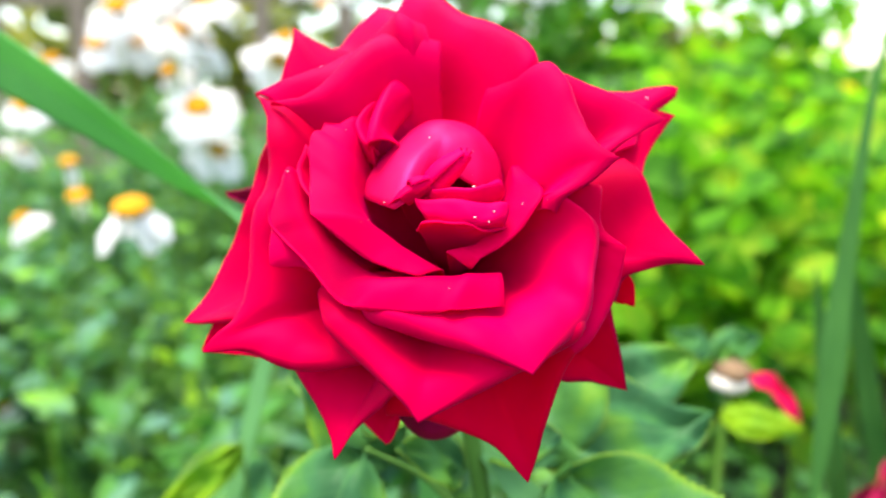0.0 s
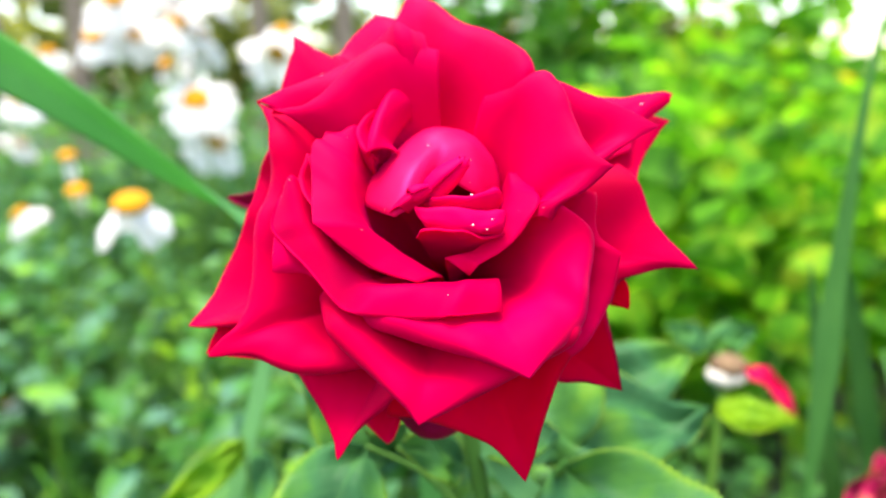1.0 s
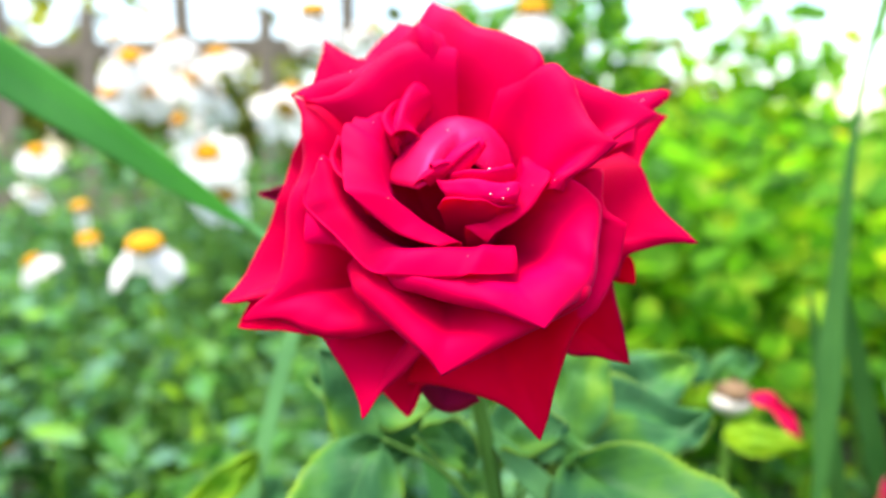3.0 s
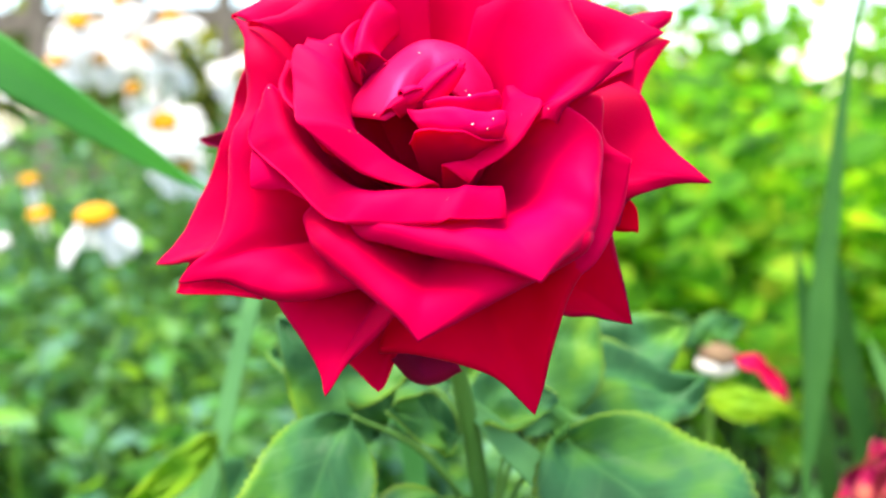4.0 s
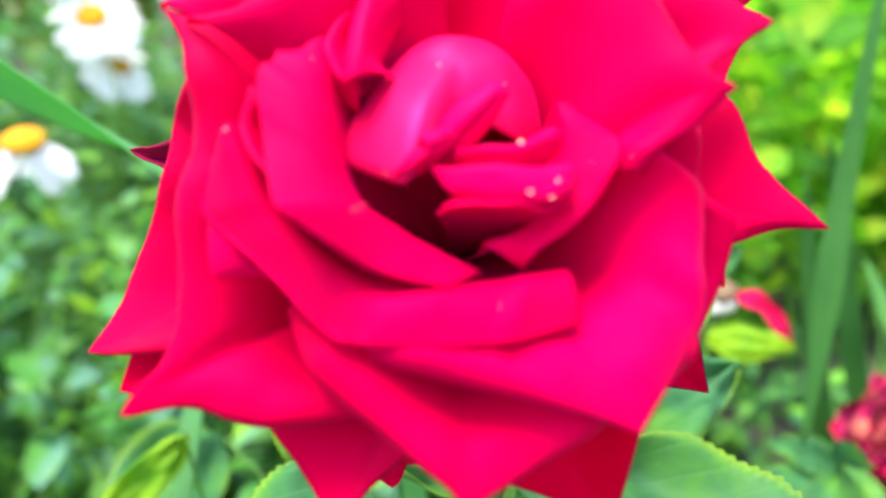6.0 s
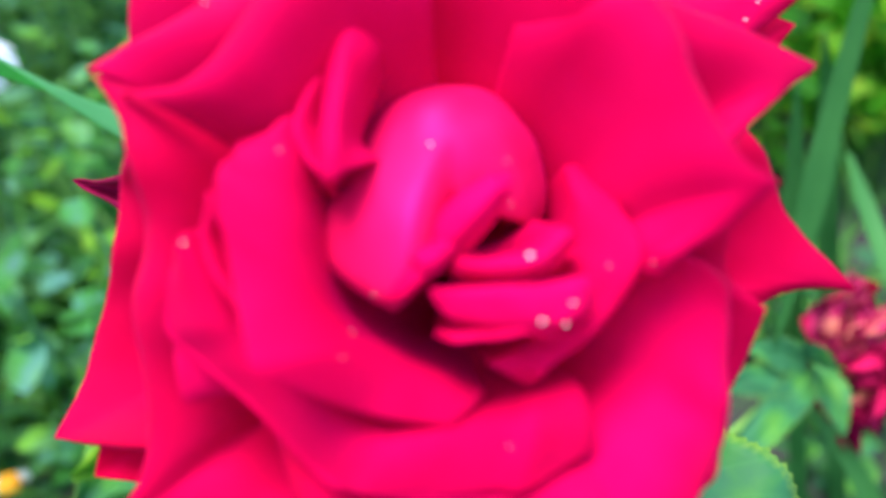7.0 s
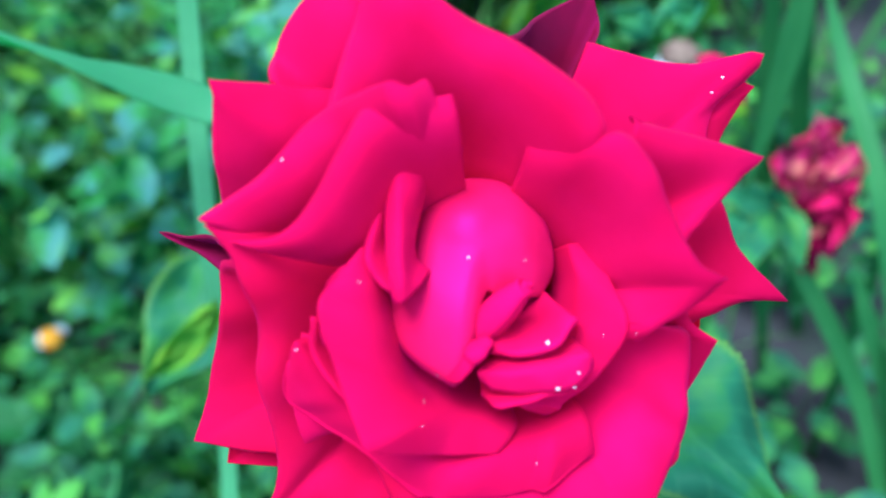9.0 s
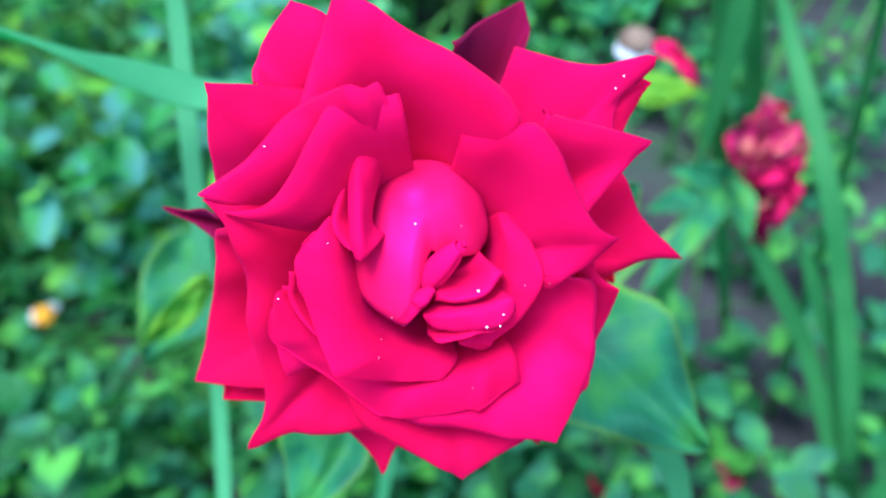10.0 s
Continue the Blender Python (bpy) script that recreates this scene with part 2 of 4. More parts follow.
def petal(parent, rim, rise=6.0, bulge=0.0, curl=2.4, turn=78, tips=(), wave=0.9, seed=0, crest=None, fold=0.45, dark=0.0, mat=None, lift=None):
    """One petal. rim: points of its edge from one side to the other; tips: which of them are sharp points; crest: where it folds over, if it does;
    rise and bulge: how far its middle stands up along the flower's axis and out from it; curl: radius of the rolled-back edge; turn: how far it rolls;
    lift: how far the blade stands above its edge before it arches back to it, for a petal that bends outwards."""
    rim = [np.array(q, float) for q in rim]
    cuts = sorted({0, len(rim) - 1, *tips})
    line, sharp = [], [0] if 0 in tips else []
    for a, b in zip(cuts[:-1], cuts[1:]):
        seg = spline(rim[a:b + 1], 8)
        line += seg[1:] if line else seg
        if b in tips:
            sharp.append(len(line) - 1)
    n = len(line)
    P = np.array(line)
    arc = np.concatenate([[0], np.cumsum(np.linalg.norm(np.diff(P, axis=0), axis=1))])
    S = P.copy()
    for _ in range(26):
        S[1:-1] = (S[:-2] + 2 * S[1:-1] + S[2:]) / 4
    Q = None
    if crest:
        C = np.array(spline(crest, 12))
        k = np.linspace(0, len(C) - 1, n)
        Q = np.stack([np.interp(k, range(len(C)), C[:, d]) for d in range(3)], 1)
    NV, NF, NC = 16, 9 if crest else 0, 8
    grid = np.zeros((n, NV + NF + NC, 3))
    for i in range(n):
        p = P[i]
        goal = Q[i] if crest else p
        soft = Q[i] if crest else S[i]
        perp = soft - (soft @ AXIS) * AXIS
        pd = perp / (np.linalg.norm(perp) + 1e-6)
        c = 0.5 * soft + rise * AXIS + bulge * pd
        if lift is not None:
            wide, high = np.linalg.norm(perp), soft @ AXIS
            c = pd * (0.30 * wide + bulge) + AXIS * (0.42 * high + rise)
            arch = pd * 0.70 * wide + AXIS * (high + lift)
        ahead = goal - (c if lift is None else arch)
        ahead /= np.linalg.norm(ahead)
        bend = goal + ahead * fold * np.linalg.norm(p - goal) if crest else None
        tang = p - bend if crest else ahead
        tang = tang / (np.linalg.norm(tang) + 1e-9)
        i0, i1 = max(0, i - 1), min(n - 1, i + 1)
        side = P[i1] - P[i0]
        side /= np.linalg.norm(side) + 1e-9
        back = np.cross(tang, side)
        back /= np.linalg.norm(back) + 1e-9
        out = np.cross(ahead, side) if crest else None
        if crest:
            back = back if (back @ out) * (1 if out @ (AXIS - 0.6 * pd) < 0 else -1) > 0 else -back
        elif back @ (AXIS - 0.6 * pd) > 0:
            back = -back
        near = min([abs(arc[i] - arc[s]) for s in sharp], default=99.0)
        r = curl * (0.10 + 0.90 * min(1.0, near / 13.0)) * (1 + 0.35 * noise.noise(Vector((arc[i] * 0.12, seed * 3.7, 0))))
        q = p - tang * r
        end = goal if crest else q
        for j in range(NV):
            t = j / (NV - 1)
            if lift is None:
                s = 2 * t * (1 - t) * c + t * t * (soft + (end - soft) * t ** 3)
            else:
                s = 3 * t * (1 - t) ** 2 * c + 3 * t * t * (1 - t) * arch + t ** 3 * (soft + (end - soft) * t ** 3)
            w = wave * t * t * noise.noise(Vector((s[0] * 0.09 + seed * 7.3, s[1] * 0.09, s[2] * 0.09)))
            w += 0.18 * wave * t * noise.noise(Vector((s[0] * 0.3 + seed * 2.3, s[1] * 0.3, s[2] * 0.3)))
            grid[i, j] = s - back * w * 2
        base = grid[i, NV - 1] - end
        for j in range(NF):
            t = (j + 1) / NF
            grid[i, NV + j] = (1 - t) ** 2 * goal + 2 * t * (1 - t) * bend + t * t * q + base
        last = grid[i, NV + NF - 1].copy()
        for j in range(NC):
            th = radians(turn) * (j + 1) / NC
            grid[i, NV + NF + j] = last + tang * r * math.sin(th) + back * r * (1 - math.cos(th))
    bm = bmesh.new()
    m = NV + NF + NC
    stain = bm.verts.layers.float.new("margin")
    thin = bm.verts.layers.float.new("thin")
    vs = [[bm.verts.new(ROOT + grid[i, j] * 0.001) for j in range(m)] for i in range(n)]
    for i in range(n - 1):
        for j in range(m - 1):
            bm.faces.new((vs[i][j], vs[i + 1][j], vs[i + 1][j + 1], vs[i][j + 1]))
    for i in range(n):
        close = min([abs(arc[i] - arc[s]) for s in sharp], default=99.0)
        for j in range(m):
            rim_side = max(0, (j - (m - NC - 5)) / (NC + 4))
            vs[i][j][thin] = min(1.0, j / (NV - 1)) ** 2
            vs[i][j][stain] = dark * rim_side * (0.35 + 0.65 * math.exp(-close / 9.0))
    bmesh.ops.remove_doubles(bm, verts=bm.verts, dist=2e-6)
    ob = part("petal", bm, mat or PETAL, parent)
    so = ob.modifiers.new("thickness", "SOLIDIFY")
    so.thickness = 0.00035
    so.offset = 0
    return ob


def rolled(parent, base, tip, radius, turns=1.7, seed=0):
    """A small petal rolled up on itself, from base to tip."""
    base, tip = np.array(base, float), np.array(tip, float)
    d = (tip - base) / np.linalg.norm(tip - base)
    ex = np.cross(d, (0.3, 0.9, 0.2))
    ex /= np.linalg.norm(ex)
    ey = np.cross(d, ex)
    bm = bmesh.new()
    n, nv = 44, 12
    vs = []
    for i in range(n + 1):
        s = i / n
        a = 2 * math.pi * turns * s + seed
        col = []
        for j in range(nv + 1):
            t = j / nv
            r = radius * (0.25 + 0.75 * s) * (0.55 + 0.45 * math.sin(math.pi * min(1, 0.2 + t * 0.85))) * (1 + 0.12 * noise.noise(Vector((a, t * 2, seed))))
            long = (t - 0.1 * t * t * s) + 0.06 * noise.noise(Vector((a * 0.7, 4.0, seed))) * t
            col.append(bm.verts.new(ROOT + (base + (tip - base) * long + (ex * math.cos(a) + ey * math.sin(a)) * r) * 0.001))
        vs.append(col)
    for i in range(n):
        for j in range(nv):
            bm.faces.new((vs[i][j], vs[i + 1][j], vs[i + 1][j + 1], vs[i][j + 1]))
    ob = part("petal", bm, PETAL, parent)
    so = ob.modifiers.new("thickness", "SOLIDIFY")
    so.thickness = 0.00035
    return ob


def bloom(u, v, h):
    """A point of the flower in millimetres: u to its right, v up across it, h along its axis."""
    return ACROSS * u + UPWARD * v + AXIS * h


def furl(parent, rows, wave=0.3, seed=0, mat=None, dark=0.0):
    """A small petal of the heart: a smooth sheet through rows of (u, v, h), from one edge to the other."""
    lines = [spline([bloom(*p) for p in row], 7) for row in rows]
    cols = [spline(col, 6) for col in zip(*lines)]
    bm = bmesh.new()
    stain = bm.verts.layers.float.new("margin")
    thin = bm.verts.layers.float.new("thin")
    vs = []
    for i, col in enumerate(cols):
        line = []
        for j, p in enumerate(col):
            t = j / (len(col) - 1)
            p = p + AXIS * wave * noise.noise(Vector(tuple(p * 0.25)) + Vector((seed * 3.1, 0, 0)))
            v = bm.verts.new(ROOT + p * 0.001)
            v[stain] = dark * max(0, 1 - 5 * t) + 0.4 * dark * max(0, 1 - 8 * min(i, len(cols) - 1 - i) / len(cols))
            v[thin] = 0.5
            line.append(v)
        vs.append(line)
    for a, b in zip(vs[:-1], vs[1:]):
        for j in range(len(a) - 1):
            bm.faces.new((a[j], b[j], b[j + 1], a[j + 1]))
    ob = part("petal", bm, mat or PETAL, parent)
    so = ob.modifiers.new("thickness", "SOLIDIFY")
    so.thickness = 0.0003
    so.offset = 0
    return ob


def hood(parent, centre, radius, pole, front, back, flap, reach):
    """The petal that closes over the bud like a hood: a shell about centre, open to the front; front and back: how far down it comes, in degrees from its pole.
    Between the angles flap it flares out into a lip, reach times as far as the shell."""
    pole = np.array(pole, float)
    pole /= np.linalg.norm(pole)
    ex = np.cross(pole, (0, 1, 0))
    ex /= np.linalg.norm(ex)
    ey = np.cross(pole, ex)
    if ey[1] < 0:
        ey = -ey
    bm = bmesh.new()
    n, nv = 96, 30
    vs = []
    for i in range(n):
        a = 2 * math.pi * i / n
        deg = math.degrees(a)
        far = front + (back - front) * (0.5 + 0.5 * math.sin(a))
        if 195 < deg < 300:
            # the lip is cut higher in front, over the heart of the bud
            far = float(np.interp(deg, (195, 210, 230, 250, 270, 285, 300), (106, 103, 98, 91, 83, 73, 68)))
        w = min(1, max(0, (deg - flap[0] + 14) / 14)) * min(1, max(0, (flap[1] + 28 - deg) / 28))
        w = w * w * (3 - 2 * w)
        mid = min(1, max(0, (deg - flap[0]) / (flap[1] - flap[0])))
        far = far * (1 - w) + 107 * w
        col = []
        for j in range(nv + 1):
            th = radians(far) * (j + 0.15) / (nv + 0.15)
            d = pole * math.cos(th) + (ex * math.cos(a) + ey * math.sin(a)) * math.sin(th)
            k = max(0, (th - radians(45)) / radians(62))
            r = radius * (1 + 0.03 * noise.noise(Vector(tuple(d * 2.2)))) * (1 + 0.10 * max(0, th - 1.2)) * (1 + w * (reach[0] + (reach[1] - reach[0]) * mid - 1) * k ** 1.6)
            col.append(bm.verts.new(ROOT + (np.array(centre) + d * r) * 0.001))
        vs.append(col)
    for i in range(n):
        for j in range(nv):
            bm.faces.new((vs[i][j], vs[(i + 1) % n][j], vs[(i + 1) % n][j + 1], vs[i][j + 1]))
    bm.faces.new([vs[i][0] for i in range(n)])
    bmesh.ops.recalc_face_normals(bm, faces=bm.faces)
    ob = part("petal", bm, SILKY, parent)
    so = ob.modifiers.new("thickness", "SOLIDIFY")
    so.thickness = 0.0004
    return ob


def tube(points, radii, sides=8):
    """A bmesh tube along a smooth line through points, its radius going from radii[0] to radii[1]."""
    line = spline(points, 10)
    bm = bmesh.new()
    rings = []
    for i, p in enumerate(line):
        d = line[min(i + 1, len(line) - 1)] - line[max(i - 1, 0)]
        q = Vector(d).to_track_quat("Z", "Y")
        r = radii[0] + (radii[1] - radii[0]) * i / (len(line) - 1)
        rings.append([bm.verts.new(Vector(p) + q @ Vector((r * math.cos(2 * math.pi * k / sides), r * math.sin(2 * math.pi * k / sides), 0))) for k in range(sides)])
    for a, b in zip(rings[:-1], rings[1:]):
        for k in range(sides):
            bm.faces.new((a[k], a[(k + 1) % sides], b[(k + 1) % sides], b[k]))
    bm.faces.new(rings[0][::-1])
    bm.faces.new(rings[-1])
    return bm


def leaf_mesh(base, tip, face, width, fold=0.25, droop=0.1, teeth=30, wave=0.16, seed=0):
    """A bmesh leaf from base to tip that faces along face: ovate, toothed edge, folded along the rib, drooping."""
    base, tip = Vector(base), Vector(tip)
    along = tip - base
    size = along.length
    along.normalize()
    side = along.cross(Vector(face)).normalized()
    up = side.cross(along).normalized()
    bm = bmesh.new()
    blade = bm.verts.layers.float_vector.new("blade")
    nl, nw = teeth * 2, 6
    rows = []
    for i in range(nl + 1):
        t = i / nl
        w = width * 0.5 * (math.sin(math.pi * min(1, t ** 0.72)) ** 0.66) * (1.0 - 0.12 * t) * (1 - 0.45 * max(0, t - 0.6)) * (1 + 0.22 * noise.noise(Vector((t * 3.3, seed * 2.9, 7)))) + 0.0004
        row = []
        for j in range(-nw, nw + 1):
            u = j / nw
            tooth = 1 + (0.03 if i % 2 else -0.015) * (abs(u) > 0.99) * (1 + 1.5 * noise.noise(Vector((i * 0.9, j, seed))))
            rib = 0.05 * width * math.cos(t * 40 + abs(u) * 9) * abs(u) * (1 - abs(u)) * 0.25
            z = fold * abs(u) * w - droop * size * (t - 0.3) ** 2 + wave * width * noise.noise(Vector((u * 1.7 + seed * 5.1, t * 3.1, seed))) + rib
            v = bm.verts.new(base + along * (t * size + 0.03 * size * abs(u)) + side * (u * w * tooth + 0.06 * size * math.sin(t * 2.6 + seed)) + up * z)
            v[blade] = (u, t, 0)
            row.append(v)
        rows.append(row)
    for a, b in zip(rows[:-1], rows[1:]):
        for j in range(2 * nw):
            bm.faces.new((a[j], a[j + 1], b[j + 1], b[j]))
    return bm


def rose_leaf(parent, base, tip, face, width, mat=ROSE_LEAF, **more):
    ob = part("leaf", leaf_mesh(base, tip, face, width, **more), mat, parent)
    so = ob.modifiers.new("thickness", "SOLIDIFY")
    so.thickness = 0.0004
    return ob


def ribbon_mesh(points, widths, faces, keel=0.18):
    """A bmesh strap leaf along points, with its width and the way it faces given at each point."""
    n = 12
    line, wid, fac = spline(points, n), spline([(w, 0, 0) for w in widths], n), spline(faces, n)
    bm = bmesh.new()
    rows = []
    for i, p in enumerate(line):
        d = Vector(line[min(i + 1, len(line) - 1)] - line[max(i - 1, 0)]).normalized()
        side = d.cross(Vector(fac[i])).normalized()
        up = side.cross(d)
        w = max(0.0002, wid[i][0]) * 0.5
        rows.append([bm.verts.new(Vector(p) + side * (w * u) - up * (keel * w * (1 - abs(u))) + up * (0.03 * w * math.cos(u * 14))) for u in (-1, -0.8, -0.6, -0.4, -0.2, 0, 0.2, 0.4, 0.6, 0.8, 1)])
    for a, b in zip(rows[:-1], rows[1:]):
        for j in range(10):
            bm.faces.new((a[j], a[j + 1], b[j + 1], b[j]))
    return bm


# ---- the rose bush: stem, leaves, calyx with the flower's petals ----
rose_bush = tagged(new("rose_bush"), "rose bush with green toothed leaves and one open crimson rose", "rose bush")
stem = part("stem", tube([(0.03, 0.10, -0.01), (0.02, 0.085, 0.2), (0.008, 0.06, 0.40), (-0.003, 0.042, 0.478), (-0.004, 0.034, 0.500)], (0.0045, 0.0015)), ROSE_STEM, rose_bush)
flower = part("calyx", tube([(-0.003, 0.042, 0.478), (-0.0035, 0.038, 0.488), (-0.004, 0.034, 0.5035)], (0.0025, 0.0075), 14), STEM, rose_bush, "green calyx under the crimson petals")

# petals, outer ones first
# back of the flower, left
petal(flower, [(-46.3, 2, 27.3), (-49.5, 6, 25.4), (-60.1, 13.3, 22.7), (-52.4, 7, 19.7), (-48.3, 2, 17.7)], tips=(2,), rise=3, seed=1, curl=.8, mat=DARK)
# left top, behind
petal(flower, [(-43, -4, 40.5), (-36.4, -1.8, 63.6), (-27.5, 2, 58.6), (-17.4, 0, 55.9)], tips=(1,), rise=-3, seed=2, lift=4, curl=1.5)
# top, left of the tallest
petal(flower, [(-27.6, 2, 59.4), (-25.9, 9, 61.4), (-17.4, 10, 69.7), (-12.9, 8, 67.5), (-6.8, 6, 59.2)], tips=(2,), rise=0, seed=3, lift=4, curl=1.5)
# tallest, hollow, at the top
petal(flower, [(-20.5, -8, 59.3), (-15.7, 0, 64), (-12.4, 3, 67.8), (-7.7, 4, 74.3), (6.8, -6, 65.1), (16.7, -16, 59.3), (19.8, -20.4, 54.8), (20.5, -18, 49.2)], tips=(3,), rise=-6, seed=4, lift=5, curl=2.2)
# right top with the drops
petal(flower, [(26.7, 6, 50.5), (32.2, 2.5, 49), (42.7, -2.7, 47.4), (53.9, -4.5, 47.3), (46.1, -7, 40.5), (43.5, -10, 34.8)], tips=(3,), rise=-3, seed=5, lift=4, curl=1.2)
# right, red underside
petal(flower, [(46.5, 0, 45), (53.7, -6, 41.8), (47.2, -9, 33.3), (44.3, -14, 27.5), (42.7, -18, 20.1)], tips=(1,), rise=0, seed=6, lift=3, curl=0.9, mat=HALF_BACKLIT)
# right, second
petal(flower, [(27.3, -18, 49.1), (27.3, -19, 51.6), (45.9, -22.8, 41.5), (37.5, -26, 37.4), (31.4, -30, 33.1)], tips=(2,), rise=-4, seed=7, dark=0.8, lift=5, curl=1.3)
# far right point
petal(flower, [(40.6, -14, 32.5), (43.2, -18.5, 28.1), (46.6, -24, 19.7), (53.5, -31.5, 11.3), (45.9, -30, 10.4), (37.8, -29, 8.1), (35.7, -28, 2.4)], tips=(3,), rise=0, seed=8, dark=1.4, lift=4, curl=1.3, mat=HALF_BACKLIT)
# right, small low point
petal(flower, [(37.6, -22, 9.2), (40.4, -24, 5.8), (40.5, -25.9, 0.9), (36.6, -22, 0.8), (35, -20, 2.1)], tips=(2,), rise=5, seed=9, curl=.8, mat=BACKLIT)
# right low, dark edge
petal(flower, [(35.2, -22, 2.7), (37, -24, -7.4), (39.7, -25, -19.4), (32.8, -24, -18), (25.3, -26, -16.2), (19.8, -28, -11)], tips=(2,), rise=5, seed=10, curl=1.2, dark=1.7, mat=BACKLIT)
# right, thin behind the broad one
petal(flower, [(30.5, -34, 28.7), (30.7, -36, 21.5), (34.6, -39.3, 17), (33.2, -38, 7.2), (28, -42, -1), (22.4, -42, -5.7)], tips=(2,), rise=0, seed=11, lift=4, curl=1.5)
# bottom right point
petal(flower, [(28.2, -38, 2.5), (25.8, -42, -2), (20.4, -44.5, -10.7), (14.6, -46.5, -29.8), (6.8, -43, -22.9), (-7.8, -38, -19.6), (-15.2, -35, -19.9)], tips=(3,), rise=0, seed=12, dark=1.2, lift=5, curl=1.3, mat=BACKLIT)
# bottom left point
petal(flower, [(-36.9, -32, -5.9), (-34.3, -34, -9.6), (-26.7, -41, -19.5), (-24.5, -45.6, -24.5), (-19.1, -43, -17.4), (-11.9, -44, -10.4), (-7.3, -44, -6.8)], tips=(3,), rise=0, seed=13, dark=0.8, lift=5, curl=1.3, mat=HALF_BACKLIT)
# bottom, behind
petal(flower, [(-22.5, -26, -24), (-15.8, -24, -32.3), (-13, -23, -26.9), (-9.7, -22, -25.3)], tips=(1,), rise=3, seed=14, curl=.8, mat=HALF_BACKLIT)
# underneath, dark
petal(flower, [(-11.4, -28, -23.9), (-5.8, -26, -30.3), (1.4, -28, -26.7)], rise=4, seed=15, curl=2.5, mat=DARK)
# left low, behind
petal(flower, [(-53.8, -20, -0.7), (-57.1, -23.6, -8.5), (-45.6, -28, -7.9), (-38.3, -30, -8.3)], tips=(1,), rise=5, seed=16, curl=.8, mat=HALF_BACKLIT)
# left point
petal(flower, [(-41.3, -16, 37.9), (-46, -9.4, 31), (-48.7, -11.8, 22.1), (-55.1, -13, 7.7), (-61.7, -20.2, -3.1), (-49.2, -28, -0.2), (-43.1, -30, -0)], tips=(4,), rise=0, seed=17, dark=0.8, lift=5, curl=1.4, mat=HALF_BACKLIT)
# left front, large
petal(flower, [(-32.7, -12, 45.2), (-42.6, -15.8, 48.3), (-40.2, -19.5, 42.4), (-40, -23, 33.5), (-42.8, -29, 20.9), (-43.6, -34, 8.7), (-45.8, -38, 2.3), (-50.7, -41.4, -2.6), (-43, -40.5, -2.9), (-32.5, -42, -6.5), (-18.2, -46, -3.5), (-11.5, -47, -3.2)], tips=(1, 7,), rise=-6, seed=18, dark=0.8, lift=3, curl=2, mat=HALF_BACKLIT)
# upper left, outer
petal(flower, [(-43.4, -14.3, 48.2), (-33.2, -13.2, 52.7), (-23.2, -8.2, 58), (-14.6, -11.5, 62.4), (-10.8, -14.1, 64.6), (-8.7, -14.1, 62.9), (-5.9, -12, 62), (-4.7, -13.6, 59)], tips=(4, 6,), rise=-6, seed=19, lift=3, curl=1.6)
# upper left, inner
petal(flower, [(-39.5, -18.9, 46.9), (-31.5, -21.2, 48.3), (-25.6, -20.1, 53), (-19.4, -16.3, 58.4), (-15.1, -13.1, 61.2), (-9.5, -13.8, 60.1), (-1.7, -12, 58.6)], tips=(6,), rise=-3, seed=20, lift=5, curl=1.5)
# left, thin behind the roll
petal(flower, [(-32.7, -29, 32.8), (-36.8, -32, 23.2), (-37.1, -36.4, 14.1), (-31.5, -35, 13.5), (-25.4, -38, 10.6)], tips=(2,), rise=0, seed=21, lift=3, curl=0.8)
# left, thin strip
petal(flower, [(-29.3, -30.3, 37.9), (-30.9, -34, 32.1), (-25.7, -43, 26), (-22.1, -42, 20.7)], tips=(2,), rise=7, bulge=2, seed=22, curl=.8)
# front point
petal(flower, [(-28.7, -36.3, 7.6), (-25.3, -47, 3.9), (-17.4, -53, -2), (-10.5, -56.5, -6.8), (-7, -58.7, -10.6), (5.5, -57, -5.2), (21.5, -53, 1.5), (25.2, -50, 4)], tips=(4,), rise=-3, seed=23, dark=0.8, lift=5, curl=2.2, mat=HALF_BACKLIT)
# front right, broad
petal(flower, [(22.6, -39, 26.9), (29.2, -40.9, 22.1), (27, -46.5, 11.9), (25.1, -50, 5.1), (18.2, -57, 2.4), (13.6, -60.7, -0.7), (6.4, -58.5, 1.4), (-10.9, -53.5, 5.6), (-17.5, -49.5, 6.9), (-20.1, -44, 9.2)], tips=(5,), rise=5, seed=24, dark=0.6, lift=2.5, curl=2.4)
# right, broad with a dark tip
petal(flower, [(9.1, -14.3, 49.9), (16.6, -20.2, 52.8), (22.1, -23.7, 53.5), (26.4, -30, 44.5), (28.6, -37, 38), (32.8, -40.1, 35.1), (27.6, -40, 30.6), (22.2, -40, 27.2), (20.6, -40, 24.1)], tips=(5,), rise=-8, seed=27, dark=1.2, lift=3.5, curl=1.4)
# front roll, outer
petal(flower, [(-34.9, -31, 28.9), (-37.6, -32.9, 22.7), (-30.6, -39, 16.2), (-22.2, -46.5, 9.2), (-15.1, -51, 8.5), (-2.5, -53, 8.7), (9.6, -48.9, 8.3)], tips=(6,), rise=3, bulge=5, seed=25, curl=.7, fold=.55, crest=[(-32.5, -30, 32.9), (-25.8, -36, 20.2), (-15.6, -43.5, 13.3), (-2.4, -44, 12.9), (9.2, -42.1, 12.8)])
